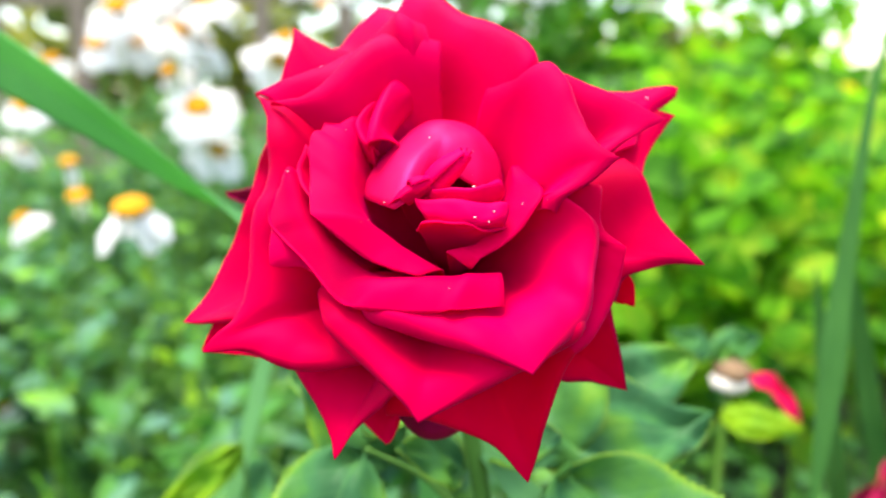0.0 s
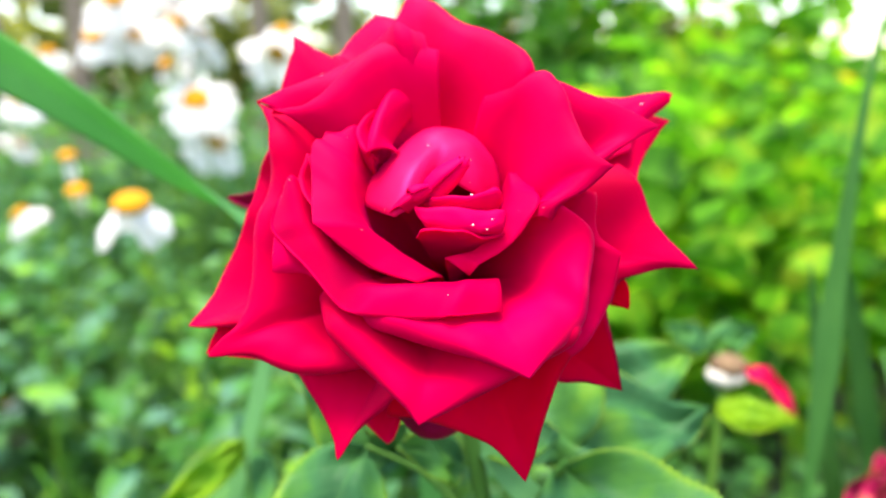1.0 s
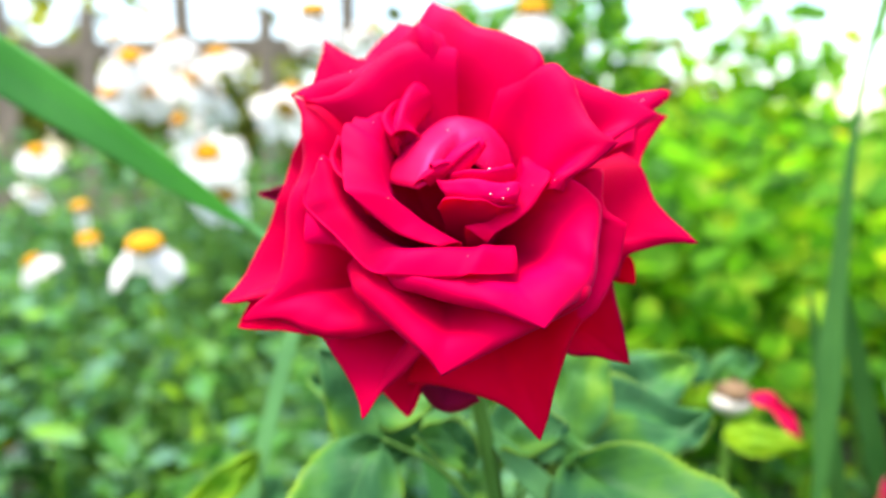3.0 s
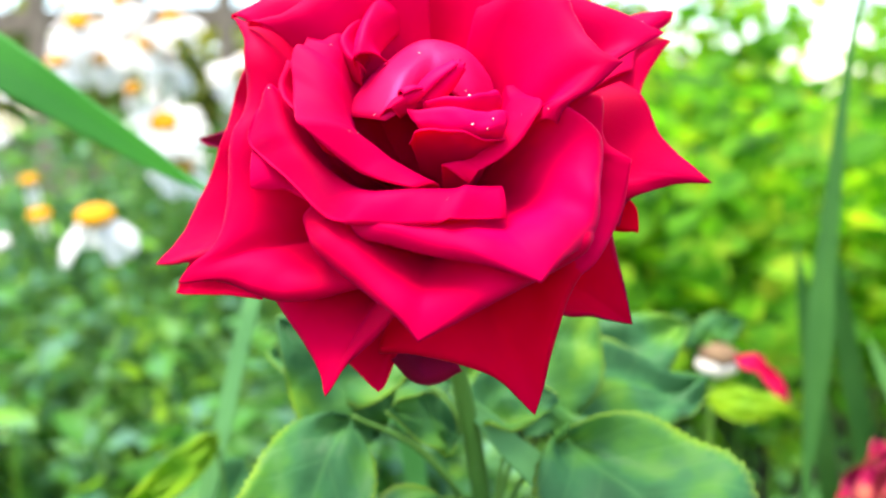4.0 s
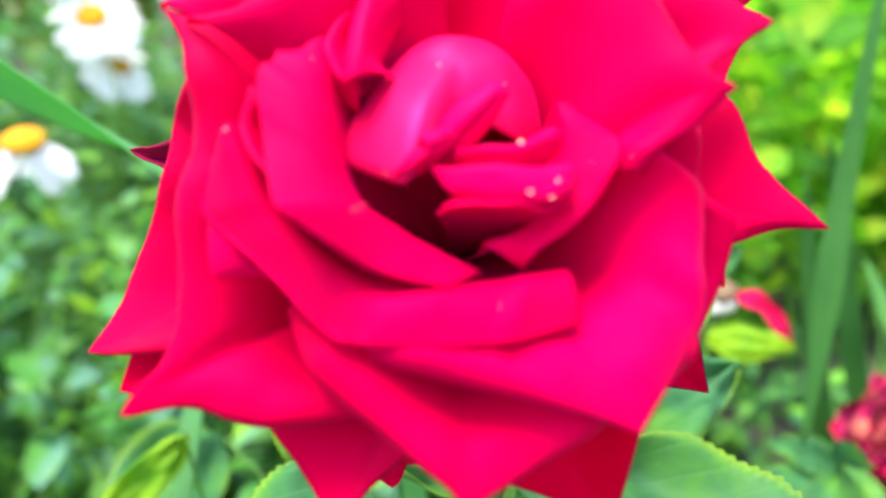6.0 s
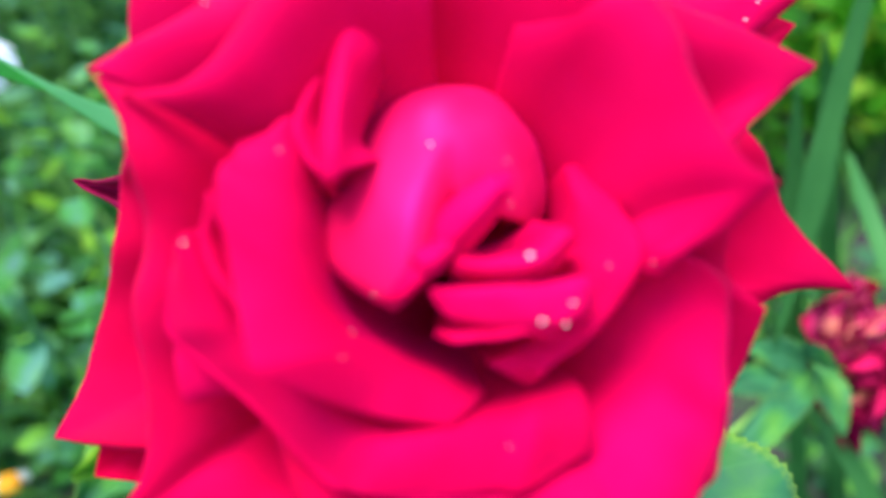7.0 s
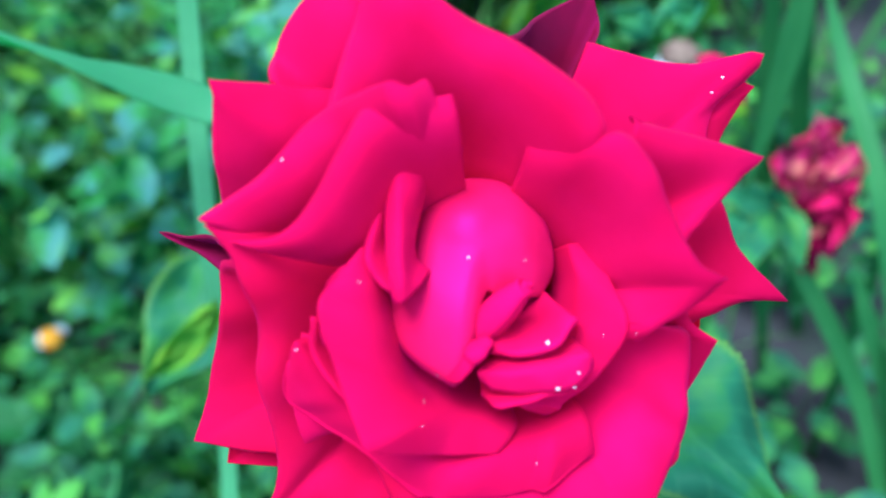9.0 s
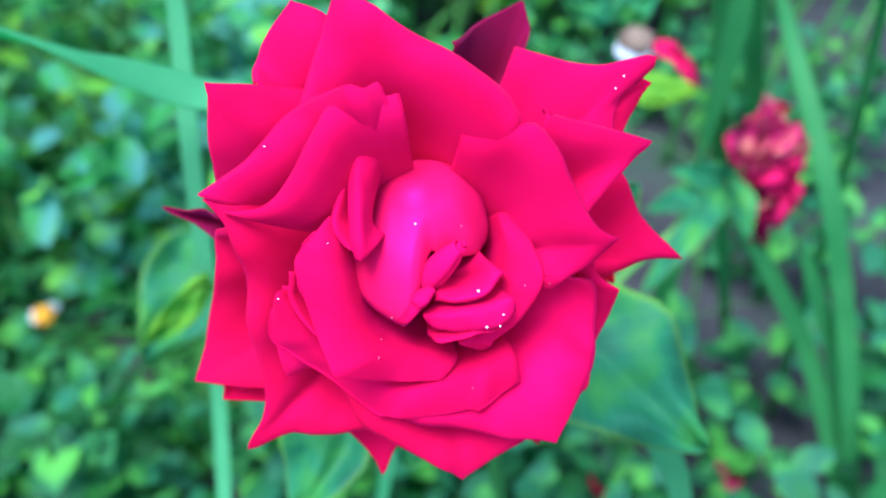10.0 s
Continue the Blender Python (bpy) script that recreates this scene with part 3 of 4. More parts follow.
# front roll, inner
petal(flower, [(-23.4, -25, 41.5), (-28.3, -30.3, 39.9), (-27.9, -38, 31.4), (-26.3, -47.5, 26.1), (-16.2, -47.5, 17.9), (-6.5, -46.8, 13.6)], tips=(3, 5,), rise=3, bulge=5, seed=26, curl=.7, fold=.5, crest=[(-19.4, -22.4, 42.4), (-18.6, -33.8, 27.8), (-16.1, -38.7, 22.6), (-11.4, -39.8, 19.2), (-2, -41.4, 13.1)])
# right roll, inner
petal(flower, [(17.7, -23.4, 30.9), (18.2, -31.5, 28.4), (17.7, -39, 26.9), (11.7, -42.2, 20.6), (6.2, -43.2, 17), (3.3, -43.1, 14)], tips=(5,), rise=2, bulge=3, seed=28, curl=.7, fold=.22, crest=[(13.3, -22.7, 31.6), (12.5, -30.1, 26), (5.6, -39, 19), (-1.3, -41.9, 17.3)])
# front of the bud, lower
petal(flower, [(-6.9, -40, 22.3), (-4.4, -44.5, 24.8), (5.8, -44.5, 21.6), (11.3, -38, 22.8)], rise=2, bulge=2, seed=34, curl=.8)
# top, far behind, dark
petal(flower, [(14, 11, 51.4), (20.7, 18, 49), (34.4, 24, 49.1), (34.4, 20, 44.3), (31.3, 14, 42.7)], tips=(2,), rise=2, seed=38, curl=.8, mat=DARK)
hood(flower, (-1.4, -17.5, 29.0), 13.0, (0.15, 0.12, 0.97), 100, 128, (291, 332), (1.83, 1.5))
rolled(flower, (-8.1, -39.1, 29.5), (-3.9, -37.1, 31.0), 2.2, seed=3)
# left of the bud: a folded strip, and a second one outside it
furl(flower, [[(-2.6, 29.5, 39.6), (-8, 20, 42), (-10.6, 13, 44), (-8.8, 9.6, 45)], [(-6, 27, 44), (-9.6, 19.5, 47), (-11.8, 11.5, 48.8), (-11.0, 8, 48.8)], [(-10.6, 27.6, 46.5), (-11.8, 20, 49.8), (-13, 12, 51.2), (-14, 6.2, 50.2)], [(-12.6, 26, 43), (-14, 19, 46.5), (-15, 12, 48), (-15.2, 7, 47)], [(-12, 25, 37), (-13, 18, 39), (-14, 12, 41), (-14, 8, 42)]], seed=29, wave=0.5)
furl(flower, [[(-11, 24, 40), (-13.5, 17, 43), (-14.5, 12.5, 44.5), (-14, 9.5, 44.5), (-13, 7.5, 44)], [(-11.6, 25, 45), (-16, 18, 47.6), (-17.8, 13.5, 48), (-16.6, 9.5, 47.6), (-14, 7, 47)], [(-12.6, 25, 40), (-17, 18.5, 42), (-18.6, 13.5, 42), (-17, 9, 42), (-14, 6, 42)]], seed=31, wave=0.5)
# heart: band with the specks
furl(flower, [[(-1, -5.0, 38), (4, -5.6, 38), (9, -5.6, 38), (12, -5, 37)], [(-2.6, -5.9, 45), (3.6, -6.6, 45.5), (8.6, -6.8, 45.4), (12.6, -6.4, 44)], [(-4.4, -6.6, 48.2), (3.5, -7.6, 49.4), (8.5, -7.8, 49.2), (13.4, -7.2, 47.4)], [(-3.9, -8.4, 48.4), (3.5, -9.8, 49.5), (9, -10.2, 49.2), (13.8, -9.0, 47)], [(-2.4, -10.2, 47.4), (3.5, -11.9, 47.8), (9, -12.2, 47.8), (13, -10.8, 45.8)], [(-1.5, -9.8, 43), (3.5, -11.0, 43), (8.5, -11.0, 43), (12, -10, 42)]], seed=3, wave=1.0, dark=0.2)
# heart: crescent
furl(flower, [[(1, 0.6, 36), (3, 0, 36), (6.5, 1.2, 36), (9, 3, 36)], [(0, -1.6, 43), (2.8, -2.4, 42.6), (7, -1.8, 42.6), (10.2, 0.8, 42)], [(-1.4, -3.8, 47.8), (2.2, -4.7, 49.2), (7.6, -4.6, 49.4), (12.2, -1.4, 47.4)], [(-1.8, -5.0, 45.5), (2.4, -6.1, 46), (8.2, -6.0, 46), (13.2, -2.2, 44.5)], [(-1, -4.8, 42), (2.4, -5.8, 42), (8, -5.8, 42), (12.4, -2.4, 41)]], seed=5, wave=1.0)
furl(flower, [[(-9.6, -7.2, 47.6), (-7, -4.6, 49), (-4.2, -1.6, 48.6)], [(-7.6, -7.4, 49.6), (-4.8, -5.2, 50), (-2.4, -2.6, 49)], [(-6, -6.6, 46), (-3.6, -4.6, 46), (-1.4, -2.4, 45)]], seed=8, wave=0.6)
# heart: rolled core, open towards the top
rolled(flower, tuple(bloom(-3.6, -2.6, 43.5)), tuple(bloom(6.2, 5.6, 48.0)), 3.6, turns=1.9, seed=2)

# ---- leaves of the bush ----
rose_leaf(rose_bush, (0.022, 0.078, 0.440), (0.088, 0.091, 0.438), (0.05, -0.42, 0.9), 0.040, seed=1, droop=0.12, wave=0.3, fold=0.12)
rose_leaf(rose_bush, (0.034, 0.058, 0.4385), (0.070, -0.003, 0.408), (0.05, -0.45, 0.9), 0.052, seed=2, droop=0.10, wave=0.22, fold=0.12)
rose_leaf(rose_bush, (-0.030, 0.054, 0.447), (-0.068, 0.020, 0.404), (0.1, -0.6, 0.8), 0.036, seed=3, droop=0.12, wave=0.25, fold=0.12)
rose_leaf(rose_bush, (-0.0900, 0.1270, 0.4140), (-0.1270, 0.1180, 0.3840), (0.3, -0.8, 0.5), 0.014, mat=YELLOW_LEAF, seed=4, droop=0.25, fold=0.3, wave=0.4)
rose_leaf(rose_bush, (-0.0927, 0.1891, 0.3700), (-0.1420, 0.1400, 0.3560), (0.2, -0.5, 0.85), 0.042, seed=15, droop=0.25, wave=0.25)
rose_leaf(rose_bush, (0.00, 0.055, 0.42), (-0.016, 0.034, 0.402), (0, -0.6, 0.8), 0.022, seed=5)
rose_leaf(rose_bush, (0.05, 0.115, 0.435), (0.088, 0.118, 0.452), (0, -0.6, 0.8), 0.036, mat=ROSE_LEAF, seed=6)
rose_leaf(rose_bush, (0.0, 0.09, 0.44), (-0.05, 0.12, 0.428), (0, -0.7, 0.7), 0.03, seed=7)
rose_leaf(rose_bush, (0.01, 0.07, 0.40), (0.045, 0.045, 0.38), (0, -0.5, 0.85), 0.03, seed=8)
rose_leaf(rose_bush, (0.0, 0.075, 0.38), (-0.03, 0.05, 0.35), (0, -0.5, 0.85), 0.034, seed=9)
rose_leaf(rose_bush, (-0.02, 0.08, 0.40), (-0.075, 0.07, 0.37), (0, -0.5, 0.85), 0.034, seed=10)
rose_leaf(rose_bush, (-0.012, 0.07, 0.452), (-0.060, 0.095, 0.455), (0, -0.8, 0.6), 0.034, seed=13)
rose_leaf(rose_bush, (-0.002, 0.05, 0.42), (-0.032, 0.035, 0.398), (0, -0.6, 0.8), 0.030, seed=14)
for a, b in (((0.006, 0.055, 0.43), (-0.012, 0.07, 0.452)), ((0.01, 0.06, 0.39), (-0.002, 0.05, 0.42)), ((0.008, 0.062, 0.40), (0.022, 0.078, 0.440)), ((0.008, 0.062, 0.40), (0.034, 0.058, 0.4385)), ((0.006, 0.060, 0.41), (-0.030, 0.054, 0.447)), ((0.008, 0.062, 0.40), (0.022, 0.07, 0.43)), ((0.008, 0.062, 0.40), (-0.020, 0.075, 0.435)), ((0.005, 0.052, 0.43), (0.000, 0.055, 0.440)), ((0.005, 0.052, 0.43), (0.002, 0.060, 0.446)), ((-0.06, 0.13, -0.01), (-0.0900, 0.1270, 0.4140)), ((0.012, 0.075, 0.30), (-0.0927, 0.1891, 0.3700)), ((0.012, 0.07, 0.37), (0.05, 0.115, 0.435)), ((0.01, 0.066, 0.37), (0.01, 0.07, 0.40)), ((0.012, 0.07, 0.33), (0.0, 0.075, 0.38)), ((0.012, 0.07, 0.34), (-0.02, 0.08, 0.40)), ((0.008, 0.062, 0.40), (0.0, 0.055, 0.42)), ((0.008, 0.062, 0.40), (0.0, 0.09, 0.44))):
    mid = [(p + q) / 2 for p, q in zip(a, b)]
    mid[2] += 0.006
    part("leaf_stalk", tube([a, mid, b], (0.0010, 0.0007), 6), ROSE_STEM, rose_bush)

rose_leaf(rose_bush, (0.022, 0.07, 0.43), (0.046, 0.085, 0.472), (-0.2, -0.85, 0.4), 0.034, seed=16, wave=0.2, fold=0.15)
rose_leaf(rose_bush, (-0.020, 0.075, 0.435), (-0.052, 0.070, 0.470), (0.2, -0.85, 0.4), 0.034, seed=17, wave=0.2, fold=0.15)
rose_leaf(rose_bush, (0.000, 0.055, 0.440), (-0.018, 0.042, 0.452), (0.1, -0.75, 0.6), 0.016, seed=18, wave=0.3)
rose_leaf(rose_bush, (0.002, 0.060, 0.446), (0.028, 0.056, 0.450), (0.0, -0.5, 0.85), 0.022, seed=19, wave=0.3)

# ---- white specks on the petals ----
SPECKS = (
    (-0.00836, 0.00737, 0.54172, .6),
    (0.00032, -0.01072, 0.52764, .75),
    (0.00406, -0.00949, 0.52847, .55),
    (0.00297, -0.01066, 0.52666, .5),
    (0.00036, -0.0055, 0.53283, .85),
    (0.04263, 0.02747, 0.54888, .7),
    (0.04075, 0.0268, 0.54667, .6),
    (-0.03253, 0.02177, 0.55709, .5),
    (-0.03752, 0.00252, 0.53566, .5),
    (-0.02552, 0.00606, 0.54372, .3),
    (-0.02146, -0.01083, 0.52712, .25),
    (0.00063, 0.00671, 0.53861, .25),
    (-0.01722, -0.00447, 0.52989, .3),
    (0.01004, -0.00432, 0.52909, .25),
    (0.00047, 0.00438, 0.53401, .25),
    (-0.0107, -0.01291, 0.5169, .25),
    (-0.00485, -0.0159, 0.51507, .25),
    (-0.02023, -0.00668, 0.52683, .25),
    (0.01471, -0.00608, 0.52997, .25),
)
for k, (x, y, z, r) in enumerate(SPECKS):
    bm = bmesh.new()
    bmesh.ops.create_icosphere(bm, subdivisions=2, radius=r * 0.00031)
    for v in bm.verts:
        v.co *= 1 + 0.8 * noise.noise(v.co * 900 + Vector((k, 0, 0)))
        v.co.z *= 0.6
    bmesh.ops.translate(bm, verts=bm.verts, vec=(x, y, z))
    part("speck", bm, DEW, flower, "tiny white speck")

# ---- ground ----
gm, nt, b = material("soil", 0.95)
ra = mixed(nt, 9, [(0.014, 0.011, 0.009), (0.032, 0.027, 0.023), (0.02, 0.04, 0.014)], detail=6.0)
nt.links.new(ra.outputs[0], b.inputs["Base Color"])
bumped(nt, b, 60, 0.8, 0.01)
bm = bmesh.new()
bmesh.ops.create_grid(bm, x_segments=90, y_segments=90, size=1.0)
for v in bm.verts:
    far = abs(v.co.x) ** 3, abs(v.co.y) ** 3
    v.co.x = math.copysign(1.2 * abs(v.co.x) + 300 * far[0] ** 2, v.co.x)
    v.co.y = math.copysign(1.2 * abs(v.co.y) + 300 * far[1] ** 2, v.co.y)
    v.co.z = 0.012 * noise.noise(Vector((v.co.x * 6, v.co.y * 6, 0))) if v.co.length < 4 else 0
ground = tagged(part("ground", bm, gm), "dark garden soil with low green growth", "ground", kind="structure")


# ---- strap leaves near the rose ----
def strap(points, widths, faces, parent, mat=BLADE):
    ob = part("leaf", ribbon_mesh(points, widths, faces), mat, parent)
    so = ob.modifiers.new("thickness", "SOLIDIFY")
    so.thickness = 0.0005
    return ob


plant = tagged(new("strap_leaf_plant"), "strap-leaved plant with long arching grey-green blades behind the rose", "plant")
strap([(-0.20, -0.10, -0.01), (-0.150, -0.01, 0.20), (-0.105, 0.107, 0.351), (-0.083, 0.160, 0.445), (-0.066, 0.205, 0.515), (-0.058, 0.228, 0.56)], (0.006, 0.0075, 0.0085, 0.0095, 0.008, 0.001), [(-0.35, -0.45, 0.85)] * 6, plant, PALE_BLADE)
strap([(-0.16, -0.04, -0.01), (-0.02, 0.13, 0.30), (-0.035, 0.142, 0.462), (-0.070, 0.147, 0.489), (-0.119, 0.152, 0.522), (-0.187, 0.161, 0.567), (-0.28, 0.17, 0.62), (-0.36, 0.16, 0.63)], (0.007, 0.008, 0.012, 0.017, 0.021, 0.028, 0.026, 0.004), [(0, -0.9, 0.3), (0, -0.9, -0.3), (-0.1, -0.5, -0.85), (-0.2, 0.15, -0.95), (-0.47, -0.64, -0.6), (-0.31, -0.9, -0.33), (-0.2, -0.95, -0.2), (-0.2, -0.95, -0.2)], plant, ARCHED)

plant = tagged(new("strap_leaf_plant"), "clump of broad arching green strap leaves beside a withered rose", "plant")
strap([(0.30, 0.16, -0.01), (0.29, 0.20, 0.35), (0.235, 0.215, 0.60), (0.200, 0.20, 0.575), (0.188, 0.195, 0.46), (0.184, 0.19, 0.41), (0.178, 0.185, 0.335)], (0.012, 0.014, 0.012, 0.003, 0.009, 0.012, 0.002), [(1, -0.2, 0.1), (1, -0.3, 0.1), (0.9, -0.4, 0.3), (-0.9, -0.5, 0.3), (-0.5, -0.85, 0.1), (-0.35, -0.9, 0.1), (-0.3, -0.9, 0.1)], plant)
strap([(0.36, 0.28, -0.01), (0.27, 0.27, 0.30), (0.235, 0.26, 0.42), (0.215, 0.25, 0.47)], (0.011, 0.013, 0.010, 0.001), [(-0.4, -0.6, 0.6)] * 4, plant)
strap([(0.30, 0.24, -0.01), (0.225, 0.235, 0.30), (0.205, 0.235, 0.40), (0.195, 0.235, 0.455)], (0.009, 0.011, 0.009, 0.001), [(-0.4, -0.6, 0.6)] * 4, plant)
strap([(0.317, 0.062, 0.000), (0.306, 0.073, 0.050), (0.288, 0.121, 0.180), (0.267, 0.175, 0.300), (0.271, 0.255, 0.360), (0.270, 0.281, 0.385)], (0.011, 0.013, 0.014, 0.013, 0.010, 0.002), [(-0.25, -0.7, 0.65)] * 6, plant)
strap([(0.313, 0.064, 0.000), (0.296, 0.076, 0.050), (0.276, 0.129, 0.150), (0.231, 0.167, 0.250), (0.204, 0.189, 0.290)], (0.011, 0.013, 0.014, 0.011, 0.002), [(-0.25, -0.7, 0.65)] * 5, plant)
strap([(0.315, 0.063, 0.000), (0.303, 0.074, 0.050), (0.292, 0.124, 0.150), (0.258, 0.146, 0.240), (0.243, 0.157, 0.280)], (0.010, 0.012, 0.013, 0.010, 0.002), [(-0.25, -0.7, 0.65)] * 5, plant)
strap([(0.212, 0.198, 0.020), (0.211, 0.234, 0.100), (0.217, 0.244, 0.180), (0.222, 0.249, 0.220)], (0.014, 0.018, 0.018, 0.003), [(-0.25, -0.7, 0.65)] * 4, plant)

# ---- light green strap below the rose ----
plant = tagged(new("grass_blade"), "light green grass blade leaning under the rose bush", "grass")
strap([(0.13, 0.0, -0.01), (0.085, 0.015, 0.33), (0.034, 0.038, 0.416), (0.012, 0.047, 0.441), (-0.002, 0.054, 0.455)], (0.009, 0.011, 0.0095, 0.007, 0.001), [(0, -0.7, 0.6)] * 5, plant, PALE_BLADE)

# ---- spent flower with a clinging petal ----
dead = tagged(new("spent_rose"), "spent rose head, bleached base and brown top with one crimson petal", "rose")
hx, hy, hz = 0.154, 0.237, 0.390
part("stem", tube([(0.15, 0.26, -0.01), (0.152, 0.25, 0.2), (hx, hy + 0.004, hz - 0.012)], (0.003, 0.002)), STEM, dead)
bm = bmesh.new()
bmesh.ops.create_uvsphere(bm, u_segments=20, v_segments=12, radius=0.011)
for v in bm.verts:
    v.co.z *= 0.6
    v.co += Vector((hx, hy, hz)) + v.co.normalized() * 0.0012 * noise.noise(v.co * 300)
part("hip", bm, PALE, dead, "bleached white flower base")
bm = bmesh.new()
bmesh.ops.create_uvsphere(bm, u_segments=16, v_segments=8, radius=0.0105)
for v in bm.verts:
    v.co *= 1 + 0.25 * noise.noise(v.co * 400)
    v.co.z *= 0.5
    v.co += Vector((hx + 0.001, hy, hz + 0.006))
part("cap", bm, SPENT, dead, "dry brown top")
for k in range(26):
    bm = bmesh.new()
    a, r = random.uniform(0, 6.28), random.uniform(0, 0.008)
    p = Vector((hx + r * math.cos(a), hy + r * math.sin(a), hz + 0.005))
    q = p + Vector((random.uniform(-0.003, 0.003), random.uniform(-0.003, 0.003), random.uniform(0.003, 0.007)))
    s = Vector((0.0007, 0, 0))
    bm.faces.new([bm.verts.new(c) for c in (p - s, p + s, q + s, q - s)])
    part("stamen", bm, SPENT, dead, smooth=False)
part("petal", leaf_mesh((hx + 0.008, hy - 0.005, hz + 0.008), (0.178, 0.205, 0.382), (0, -0.8, 0.5), 0.010, fold=0.6, droop=0.5, teeth=10, wave=0.6, seed=3), OLD, dead, "drooping crimson petal")
for k, (b0, t0, w) in enumerate((((0.146, 0.228, 0.378), (0.176, 0.200, 0.380), 0.020), ((0.152, 0.262, 0.395), (0.132, 0.272, 0.410), 0.022), ((0.154, 0.262, 0.395), (0.180, 0.262, 0.408), 0.024))):
    part("leaf", leaf_mesh(b0, t0, (0, -0.75, 0.65), w, fold=0.15, droop=0.2, wave=0.4, seed=20 + k), ROSE_LEAF if k else YELLOW_LEAF, dead, "green leaf" if k else "yellow-green leaf")

# ---- withered rose ----
dead = tagged(new("withered_rose"), "withered crimson rose with browned and bleached crumpled petals", "rose")
part("stem", tube([(0.06, 0.14, -0.01), (0.10, 0.15, 0.25), (0.16, 0.165, 0.31), (0.222, 0.194, 0.305)], (0.003, 0.002)), STEM, dead)
random.seed(11)
heart = Vector((0.227, 0.195, 0.305))
for k in range(38):
    a = k * 2.4
    d = Vector((random.uniform(-0.1, 0.9), math.cos(a) * 0.75 - 0.2, math.sin(a) * 0.95)).normalized()
    b0 = heart + d * 0.004
    t0 = heart + Vector((d.x * 0.030, d.y * 0.034, d.z * 0.050)) * random.uniform(0.7, 1.08)
    # petals pointing down get the dark colour, topmost and every fourth the mottled one
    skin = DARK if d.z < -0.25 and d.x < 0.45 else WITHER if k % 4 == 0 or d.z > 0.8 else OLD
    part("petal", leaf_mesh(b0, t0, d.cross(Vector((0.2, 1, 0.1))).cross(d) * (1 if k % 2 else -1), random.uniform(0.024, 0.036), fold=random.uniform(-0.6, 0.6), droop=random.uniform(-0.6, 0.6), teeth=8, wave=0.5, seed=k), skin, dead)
for k, t0 in enumerate(((0.185, 0.155, 0.352), (0.165, 0.19, 0.335), (0.20, 0.15, 0.305), (0.13, 0.13, 0.30))):
    part("leaf", leaf_mesh((0.20, 0.186, 0.320), t0, (0, -0.5, 0.8), 0.018, seed=40 + k), ROSE_LEAF, dead)
for k, (b0, t0) in enumerate((((0.19, 0.178, 0.315), (0.145, 0.172, 0.322)),)):
    part("leaf", leaf_mesh(b0, t0, (0, -0.4, 0.9), 0.018, seed=50 + k), ROSE_LEAF, dead)


# ---- fallen petals under the bush ----
for k, (x, y, z) in enumerate(((0.119, 0.121, 0.050), (0.219, 0.102, 0.040))):
    bm = leaf_mesh((x - 0.012, y, z), (x + 0.014, y + 0.006, z + 0.004), (0, -0.2, 1), 0.024, fold=0.4, droop=0.3, teeth=8, wave=0.3, seed=60 + k)
    tagged(part("fallen_petal", bm, (PETAL, WITHER)[k]), "crumpled crimson rose petal fallen among the low leaves", "petal", "fallen petals")

# ---- daisies ----
def ray_mesh():
    bm = bmesh.new()
    rows = []
    for i in range(9):
        t = i / 8
        w = 0.23 * (0.45 + 0.55 * math.sin(math.pi * min(1, t * 0.9 + 0.08)) ** 0.6) * (1 if i < 8 else 0.55)
        rows.append([bm.verts.new((t, u * w, -0.25 * t * t * 1.0 + 0.05 * (1 - abs(u)) + 0.02 * math.cos(u * 7))) for u in (-1, -0.5, 0, 0.5, 1)])
    for a, b in zip(rows[:-1], rows[1:]):
        for j in range(4):
            bm.faces.new((a[j], a[j + 1], b[j + 1], b[j]))
    me = bpy.data.meshes.new("ray_petal")
    bm.to_mesh(me)
    bm.free()
    for p in me.polygons:
        p.use_smooth = True
    me.materials.append(WHITE)
    return me


RAY = ray_mesh()


